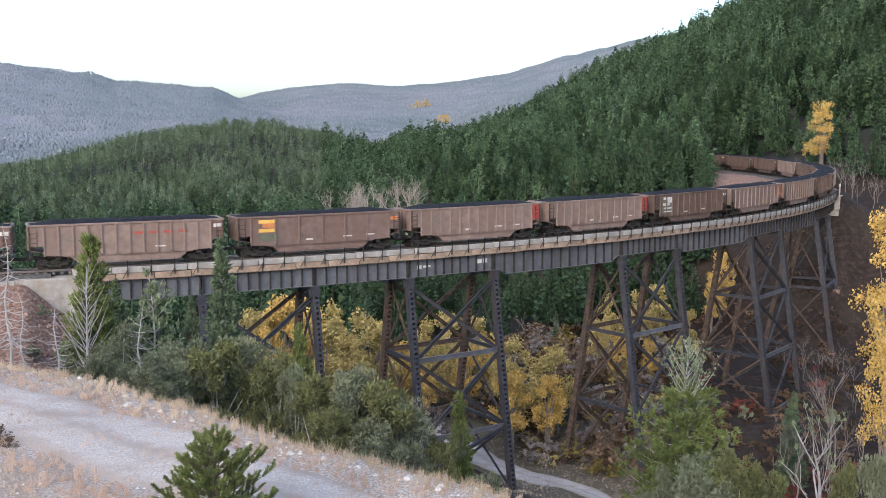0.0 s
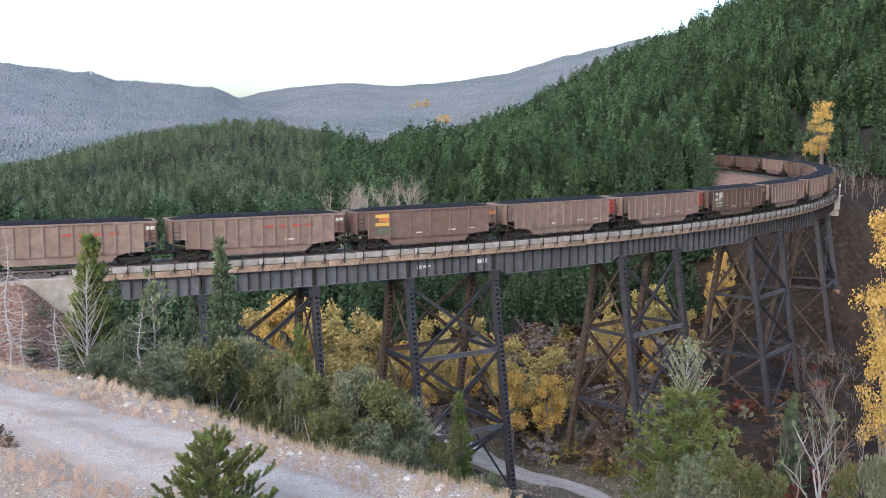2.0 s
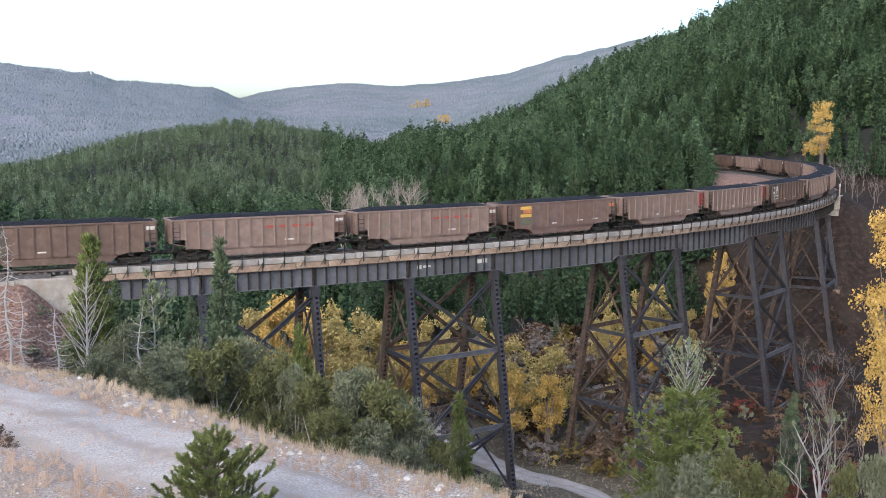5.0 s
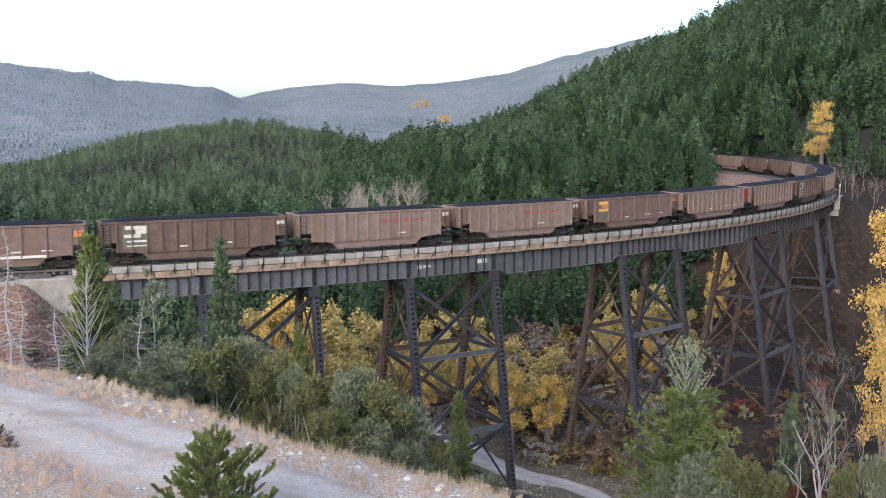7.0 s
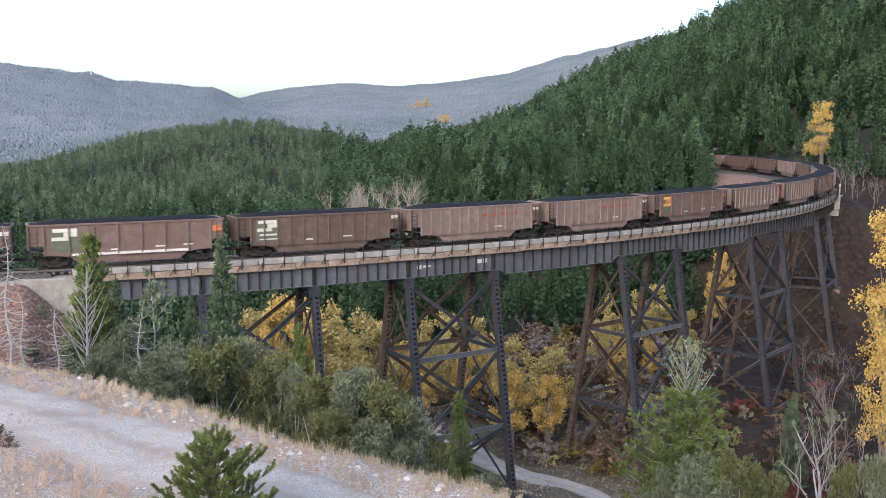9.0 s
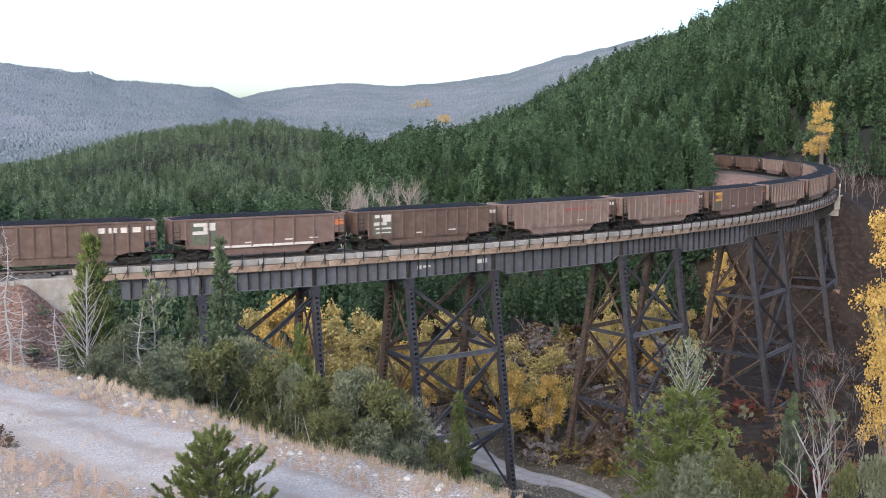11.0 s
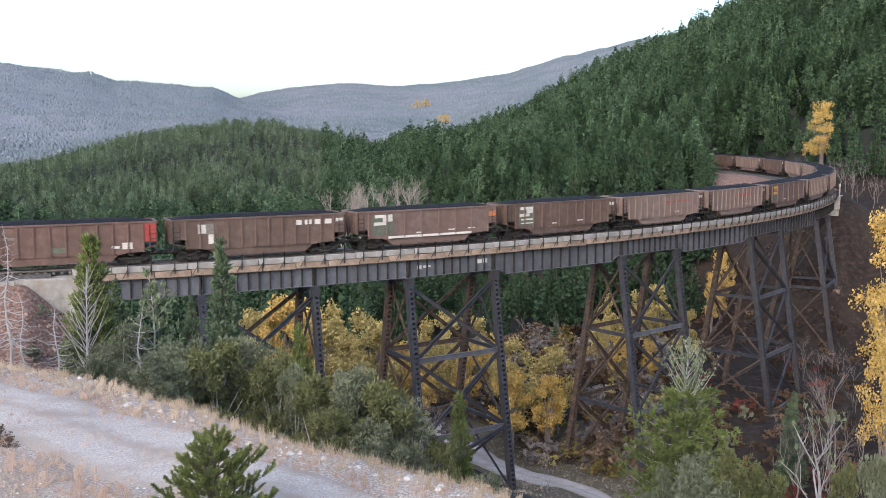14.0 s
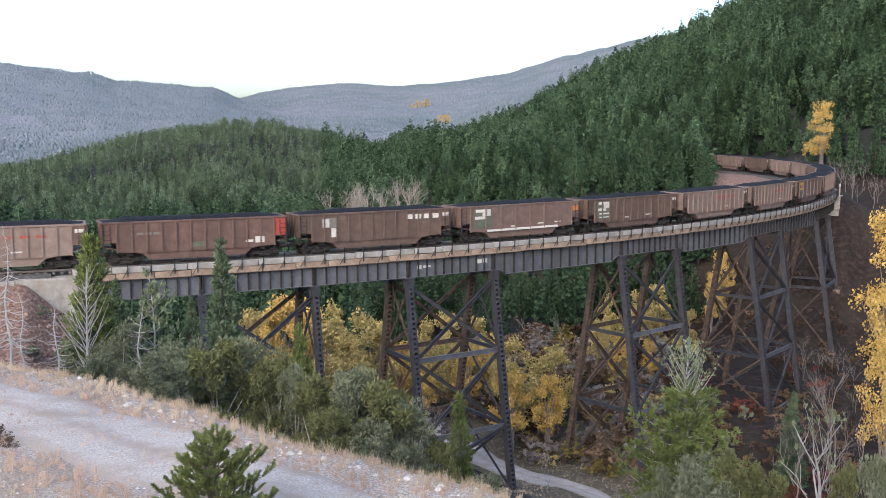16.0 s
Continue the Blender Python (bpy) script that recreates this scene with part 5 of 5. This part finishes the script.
def make_trees():
    rnd = random.Random(9)
    # the young pine on the near bench
    tr, li, cr = brush_pine(2.8, 1.5, 5)
    x, y = -5.05, 21.4
    plant("young_pine", [("trunk", tr.mesh("trunk", M_BARK, True)), ("branchwork", li.mesh("branchwork", M_BARK)), ("crown", cr.mesh("crown", M_PINE))],
          "bushy young green pine beside the gravel road", "pine tree", x, y, gz(x, y) + 2.75, 3.2, 1.25)
    t = templates_pine("pine", (9.0, 2.3, 26, 9, 0.42, 9, 0.08, 0.30, 0.05, 10), M_PINE, M_BARK, 3)
    for k, (x, y, z, w) in enumerate(PINES):
        plant("pine", t[k], "green young pine on the slope before the trestle", "pine tree", x, y, z, 9.0, w, "pines before the trestle")
    t = templates_pine("spruce", (11.0, 2.0, 32, 9, 0.40, 9, 0.04, 0.05, 0.05, 9, 0.2), M_CONIFER2, M_BARK, 3)
    for k, (x, y, z, w) in enumerate(SPRUCES):
        plant("fir", t[k % 3], "dark green narrow fir", "fir tree", x, y, z, 11.0, w, "firs near the trestle", k * 1.1)
    # the large pine in the valley: green below, silvery above
    tr, li, cr = pine(13.0, 4.8, 8, 28, 9, 0.46, 13, 0.0, 0.3, 0.065, 13, taper=0.42, wild=0.5)
    big = plant("large_pine", [("trunk", tr.mesh("trunk", M_GREYWOOD, True)), ("branchwork", li.mesh("branchwork", M_GREYWOOD)), ("crown", cr.mesh("crown", M_PINE))],
                "large green pine with a thin silvery top", "pine tree", 15.6, 62.6, -4.5, 13.0, 0.95)
    tr, li, cr = pine(9.0, 2.6, 18, 9, 7, 0.3, 5, 0.35, 1.6, 0.05, 9)
    li2 = li.mesh("bare_branchwork", M_GREYWOOD)
    cr2 = cr.mesh("silvery_crown", M_PALE)
    for me, nm in ((li2, "bare_branchwork"), (cr2, "silvery_crown")):
        part(nm, me, None, big, at=Matrix.Translation((0.2, 0, 7.2)) @ Matrix.Diagonal((1.35, 1.35, 0.95, 1)))
    # a small pale pine with a grey stem
    tr, li, cr = pine(6.5, 2.0, 28, 10, 6, 0.3, 6, 0.32, 0.45, 0.05, 9)
    plant("pale_pine", [("trunk", tr.mesh("trunk", M_GREYWOOD, True)), ("branchwork", li.mesh("branchwork", M_GREYWOOD)), ("crown", cr.mesh("crown", M_PALE))],
          "sparse pale green pine with a grey stem", "pine tree", -17.8, 60.4, 2.7, 6.5, 0.8)
    t = templates_lobed((6.0, 2.2, 42, 3400, 0.135, 0.97, 5, True), M_JUNIPER, M_GREYWOOD, 3) + templates_lobed((6.0, 1.9, 38, 3200, 0.135, 0.97, 5, True), M_OLIVE, M_GREYWOOD, 2, 66)
    for k, (x, y, z, w) in enumerate(JUNIPERS):
        z0 = gz(x, y)
        plant("juniper", t[(k * 2) % 5], ("dense grey-green juniper on the slope" if (k * 2) % 5 < 3 else "dense olive-green juniper on the slope"), "juniper", x, y, z, 6.0, w / 2.2 * 6.0 / max(2.0, z - z0) * 1.15, "junipers below the road", k * 2.1)
    t = templates_lobed((14.0, 3.6, 30, 4200, 0.20, 0.78), M_ASPEN2, M_TWIG, 2, 70) + templates_lobed((14.0, 3.4, 28, 4000, 0.20, 0.78), M_ASPEN, M_TWIG, 2, 80)
    for k, (x, y, z) in enumerate(ASPENS):
        plant("aspen", t[(k * 7 + k // 3) % 4 if rnd.random() < 0.6 else k % 2], "yellow autumn aspen on the valley floor", "aspen tree", x, y, z, 14.0, rnd.uniform(0.85, 1.15), "autumn aspens in the valley", k * 1.7)
    t = templates_lobed((14.0, 3.0, 42, 5200, 0.115, 0.8), M_ASPEN, M_TWIG, 3, 90)
    for k, (x, y, z) in enumerate(GOLD):
        plant("aspen", t[k % 3], "bright golden aspen beside the trestle", "aspen tree", x, y, z, 14.0, rnd.uniform(0.7, 0.85), "autumn aspens in the valley", k * 1.3)
    plant("aspen", t[0], "tall bright yellow aspen above the railway bend", "aspen tree", 83.6, 222.0, 18.3, 14.0, 1.1)
    plant("aspen", t[1], "low spreading yellow aspen above the railway bend", "aspen tree", 85.0, 236.0, 9.0, 14.0, 1.3)
    # bare and dead trees
    dead = [bare_tree(8.0, s, 0.55, 4, None, (0.05, 0), 0.2, 3).mesh("wood", M_GREYWOOD) for s in (3, 4, 5)]
    for sd, rise in ((51, 1.0), (52, -0.1), (53, 0.1)):
        tr, li, cr = pine(9.0, 2.8, sd, 17, 6, 0.3, 2, 0.18, rise, 0.02, 3, wild=0.6)
        tr.add(li.v, li.f)
        dead.append(tr.mesh("wood", M_GREYWOOD))
    for k, x, y, z, w in ((3, -19.7, 54.6, 3.6, 0.95), (4, -20.1, 45.6, 6.6, 0.8), (5, -18.9, 48.1, 3.0, 0.9), (5, -17.2, 56.0, 1.0, 1.0), (4, -11.5, 60.0, -1.5, 1.1), (4, -21.6, 50.5, 2.6, 1.0),
                         (2, 26.9, 64.6, -10.5, 0.6)):
        plant("dead_tree", [("wood", dead[k])], "bleached grey dead tree without needles", "dead tree", x, y, z, 8.0, w, "dead trees before the trestle", k * 2.0)
    ends = []
    wood = bare_tree(9.5, 66, 0.85, 3, 0.26, (0.08, 0), 0.2, 2, ends)
    cr = Build()
    for e, d in ends:
        for j in range(5):
            tuft(cr, e + Vector((rnd.gauss(0, 0.14), rnd.gauss(0, 0.14), rnd.gauss(0, 0.14))), d + Vector((0, 0, 0.3)), 0.28, 7, 0.03, rnd)
    plant("forked_pine", [("wood", wood.mesh("wood", M_GREYWOOD, True)), ("crown", cr.mesh("crown", M_PALE))],
          "half-dead pine with white forked limbs and pale needle tips", "pine tree", 21.9, 56.4, -4.6, 9.5, 0.6)
    brush = [bare_tree(5.0, s, 0.5, 4, 0.05, (0, 0), 0.1, 3).mesh("branchwork", M_TWIG) for s in (13, 14, 15)]
    for k, (x, y, z) in enumerate(((-1.0, 54.0, -2.7), (-0.4, 56.0, -3.8), (6.7, 61.6, -9.1), (16.1, 139.1, -17.1), (13.4, 149.4, -15.8), (39.5, 91.9, -15.2), (37.3, 92.8, -16.6), (18.5, 146.0, -15.6),
                                   (10.5, 143.0, -16.6), (35.0, 96.0, -16.0), (42.0, 104.0, -14.0), (44.0, 110.0, -13.0), (2.0, 104.0, -15.0))):
        plant("bare_shrub", [("branchwork", brush[k % 3])], "leafless grey shrub of thin twigs", "shrub", x, y, z, 5.0, 1.0, "leafless shrubs in the valley", k * 1.9)
    for k in range(22):
        x, y = 52 + rnd.uniform(-4, 6), 118 + rnd.uniform(0, 30)
        plant("bare_shrub", [("branchwork", brush[k % 3])], "leafless grey shrub of thin twigs", "shrub", x, y, gz(x, y) + rnd.uniform(2.5, 5), 5.0, 1.2, "leafless shrubs on the dirt slope", k * 1.9)
    t_red = templates_lobed((1.6, 0.85, 9, 420, 0.10, 0.95), M_REDBUSH, M_TWIG, 2, 124)
    for k, (x, y) in enumerate(((36.0, 99.0), (37.5, 101.5), (39.0, 98.0), (40.5, 102.0), (44.5, 103.5), (46.0, 101.0), (38.0, 124.0), (40.5, 126.0), (43.0, 127.5), (50.0, 139.0))):
        plant("red_shrub", t_red[k % 2], "dark red low shrub on the dirt slope", "shrub", x, y, gz(x, y) + rnd.uniform(1.3, 2.6), 1.6, 1.3, "dark red shrubs", k * 2.3)
    for k in range(14):
        x, y = 70.5 + k * 1.1 + rnd.uniform(-1, 1), 178 + rnd.uniform(0, 26)
        plant("bare_shrub", [("branchwork", brush[k % 3])], "leafless grey shrub of thin twigs", "shrub", x, y, gz(x, y) + rnd.uniform(4, 7), 5.0, 1.1, "leafless shrubs above the bend", k * 1.9)
    pale = [bare_tree(14.0, s, 0.42, 5, 0.16, (0, 0), 0.1, 3).mesh("branchwork", M_PALETWIG) for s in (23, 24)]
    for k, (x, y, z) in enumerate(((-27.3, 258, -5.5), (-18.2, 256, -4.0), (-13.8, 260, -3.6), (-8.2, 259, -2.6), (-21.0, 254, -5.0), (-25.0, 259, -5.0), (-10.5, 257, -3.0))):
        plant("bare_tree", [("branchwork", pale[k % 2])], "pale leafless deciduous tree among conifers", "bare tree", x, y, z + 3.0, 14.0, 1.15, "pale bare trees behind the train", k * 1.1)
    for k, (x, y) in enumerate(((-58, 2230), (-48, 2235), (-70, 2228), (-40, 2240), (-33, 2245), (1, 1900), (-9, 1905), (8, 1898))):
        plant("aspen", t[k % 3], "far golden aspen on the hazy slope", "aspen tree", x, y, gz(x, y) + rnd.uniform(13, 22), 14.0, 1.4, "far golden aspens", k * 1.1)


make_trees()


# ---------- low growth ----------
def tufts_at(spots, name, mat, label, seed, blades, hmin, hmax, lean=0.35, width=0.012):
    rnd = random.Random(seed)
    b = Build()
    xs, ys = np.array([p[0] for p in spots]), np.array([p[1] for p in spots])
    zs = ground_z(xs, ys)
    for (x, y), z in zip(spots, zs):
        V, F = [], []
        h = rnd.uniform(hmin, hmax)
        for k in range(blades):
            a = rnd.uniform(0, 6.28)
            r = rnd.uniform(0, 0.3) * h
            px, py = x + r * math.cos(a), y + r * math.sin(a)
            l = lean * h * rnd.random()
            t = rnd.uniform(0, 6.28)
            hh = h * rnd.uniform(0.5, 1.1)
            w = width
            V += [(px - w, py, z - 0.05), (px + w, py, z - 0.05), (px + l * math.cos(t), py + l * math.sin(t), z + hh)]
            F.append((3 * k, 3 * k + 1, 3 * k + 2))
        b.add(V, F)
    return tagged(new(name, b.mesh(name, mat)), label, "grass", kind="stuff")


def make_low_growth():
    rnd = random.Random(77)
    edge = []
    for k in range(1500):
        a, c = rnd.uniform(-22, 40), rnd.gauss(-0.3, 0.55)
        edge.append(bench_point(a, c))
    tufts_at(edge, "edge_grass", M_GRASS, "dry straw-coloured grass along the bench edge", 1, 16, 0.08, 0.42, 0.6, 0.006)
    strip = [bench_point(rnd.uniform(-15, 26), -6.6 + 0.5 * math.sin(k * 0.013) + rnd.gauss(0, 0.5)) for k in range(1500)] + [bench_point(rnd.uniform(-15, 30), rnd.gauss(-1.7, 0.5)) for k in range(900)] + [bench_point(rnd.uniform(-15, 30), rnd.gauss(-3.9, 0.35)) for k in range(420)]
    tufts_at(strip, "verge_grass", M_PINKGRASS, "short reddish dry grass along the road", 2, 16, 0.05, 0.34, 0.7, 0.006)
    bank = [bench_point(rnd.uniform(-6, 22), rnd.uniform(-17, -7.5)) for k in range(1300)]
    tufts_at(bank, "bank_grass", M_GRASS, "thin dry grass on the gravel bank", 3, 12, 0.08, 0.42, 0.7, 0.006)
    valley = [(rnd.uniform(-12, 34), rnd.uniform(86, 122)) for k in range(2600)]
    valley = [p for p in valley if abs(p[1] - valley_road_y(p[0])) > 3.6]
    tufts_at(valley, "valley_grass", M_GRASS, "thin straw-coloured grass on the valley floor", 4, 8, 0.1, 0.35, 0.8, 0.012)
    # stones along the crest
    for k in range(90):
        x, y = bench_point(rnd.uniform(-14, 28), rnd.choice((rnd.gauss(-0.7, 0.4), rnd.uniform(-14, -7))))
        z = gz(x, y)
        s = rnd.uniform(0.04, 0.13)
        b = Build()
        V = []
        for i in range(3):
            for j in range(6):
                a = j * 1.047 + 0.3 * i
                r = s * (1.0, 1.1, 0.55)[i] * rnd.uniform(0.8, 1.2)
                V.append((r * math.cos(a), r * math.sin(a), s * (-0.4, 0.15, 0.6)[i]))
        F = [(i * 6 + j, i * 6 + (j + 1) % 6, i * 6 + 6 + (j + 1) % 6, i * 6 + 6 + j) for i in range(2) for j in range(6)] + [(12, 13, 14, 15, 16, 17)]
        b.add(V, F)
        ob = new("stone", b.mesh("stone", M_ROCK))
        ob.matrix_basis = Matrix.Translation((x, y, z + 0.2 * s))
        tagged(ob, "pale angular stone lying on the gravel", "stone", "stones on the bench")
    for x, y, h in ((-13.2, 28.8, 0.55), (-12.6, 28.2, 0.35)):
        tr, cr = lobed(0.6, 0.55, 140, 8, 420, 0.035, 0.97)
        plant("heath_bush", [("branchwork", tr.mesh("branchwork", M_TWIG)), ("crown", cr.mesh("crown", M_RUSSET))], "low purplish-brown bush on the gravel bank", "shrub", x, y, gz(x, y) + h, 0.6, 1.2)
    # undergrowth between the aspens
    und = [lobed(1.0, 0.55, 130 + k, 7, 170, 0.07, 0.97)[1] for k in range(3)]
    for nm, mat, seed, n, label in (("russet_undergrowth", M_RUSSET, 5, 330, "russet brown undergrowth between the aspens"), ("gold_undergrowth", M_ASPEN2, 6, 150, "dull gold undergrowth between the aspens"),
                                    ("slope_undergrowth", M_RUSSET, 7, 380, "low brown brush on the dirt slope"), ("grey_undergrowth", M_TWIG, 8, 220, "bare grey brush on the valley floor")):
        r2 = random.Random(seed)
        sp = []
        while len(sp) < n:
            x, y = (r2.uniform(-34, 40), r2.uniform(106, 168)) if seed != 7 else (r2.uniform(30, 64), r2.uniform(86, 168))
            if seed != 7 and x > 0.262 * y - 4:
                continue
            if abs(y - valley_road_y(x)) < 8:
                continue
            sp.append((x, y))
        zs = ground_z(np.array([p[0] for p in sp]), np.array([p[1] for p in sp]))
        big = 1.0 if seed != 7 else 0.45
        scatter(und, [(x, y, z - 0.1, r2.uniform(1.4, 4.2) * big, r2.uniform(0.9, 1.5), r2.uniform(0, 6.28), r2.randint(0, 2)) for (x, y), z in zip(sp, zs)], nm, mat, label, "undergrowth")
    # broken rock on the embankment
    r3 = random.Random(12)

    def heap(spots, qmin, qmax):
        b = Build()
        zs = ground_z(np.array([p[0] for p in spots]), np.array([p[1] for p in spots]))
        for (x, y), z in zip(spots, zs):
            q = r3.uniform(qmin, qmax)
            V = [(x + q * r3.uniform(0.4, 1) * math.cos(t + j * 1.57), y + q * r3.uniform(0.4, 1) * math.sin(t + j * 1.57), z + q * r3.uniform(-0.2, 0.1)) for t in (r3.uniform(0, 1.5),) for j in range(4)]
            V.append((x, y, z + q * r3.uniform(0.3, 0.7)))
            b.add(V, [(0, 1, 4), (1, 2, 4), (2, 3, 4), (3, 0, 4)])
        return b

    sp = []
    for k in range(3200):
        p = rail_at(r3.uniform(-34, S_BRIDGE0 + 4), r3.uniform(3.2, 15))
        sp.append((p.x, p.y))
    rr = heap(sp, 0.10, 0.34)
    peb = heap([bench_point(r3.uniform(-14, 30), r3.choice((r3.gauss(-1.0, 0.7), r3.uniform(-17, -6.5), r3.uniform(-17, -6.5), r3.uniform(-6, -2)))) for k in range(6500)], 0.02, 0.085)
    tagged(new("pebbles", peb.mesh("pebbles", M_PEBBLE)), "loose pale and grey pebbles on the bench", "pebbles", kind="stuff")
    tagged(new("riprap", rr.mesh("riprap", M_RIPRAP)), "reddish broken rock on the railway embankment", "riprap", kind="stuff")
    # russet, gold and red brush on the valley floor and the slope under the trestle
    t = {m.name: templates_lobed((1.6, 0.85, 9, 420, 0.10, 0.95), m, M_TWIG, 2, 120) for m in (M_RUSSET, M_REDBUSH, M_ASPEN2, M_JUNIPER)}
    for k in range(150):
        if k < 95:
            x, y, m = rnd.uniform(-14, 34), rnd.uniform(112, 150), rnd.choice((M_RUSSET, M_RUSSET, M_RUSSET, M_ASPEN2))
        elif k < 125:
            x, y, m = rnd.uniform(30, 60), rnd.uniform(84, 150), rnd.choice((M_REDBUSH, M_RUSSET, M_RUSSET, M_ASPEN2, M_JUNIPER))
        else:
            x, y, m = rnd.uniform(-32, -14), rnd.uniform(58, 80), rnd.choice((M_RUSSET, M_JUNIPER, M_JUNIPER))
        if abs(y - valley_road_y(x)) < 7:
            continue
        word = {"russet_brush": "russet brown", "red_brush_leaves": "dull red", "dull_gold_leaves": "dull gold", "juniper_scales": "grey-green"}[m.name]
        plant("low_shrub", t[m.name][k % 2], word + " low shrub on the valley slope", "shrub", x, y, gz(x, y) + rnd.uniform(0.9, 2.4), 1.6, 1.1, word + " shrubs", k)


make_low_growth()


def make_marker():
    at = rail_pose(S_BRIDGE1 - 2, 2.5)
    m = thing("signal_post", "small white trackside marker post at the bridge end", "signal post", at=at)
    b = Build()
    b.tube([(0, 0, -1.6), (0, 0, 1.5)], [0.06, 0.05], 8)
    part("post", b, M_GREYWOOD, m)
    b = Build()
    b.box(-0.2, 0.2, -0.15, 0.15, 1.2, 1.7, bevel=0.04)
    part("case", b, M_KERB, m, "white case")


make_marker()
motions()
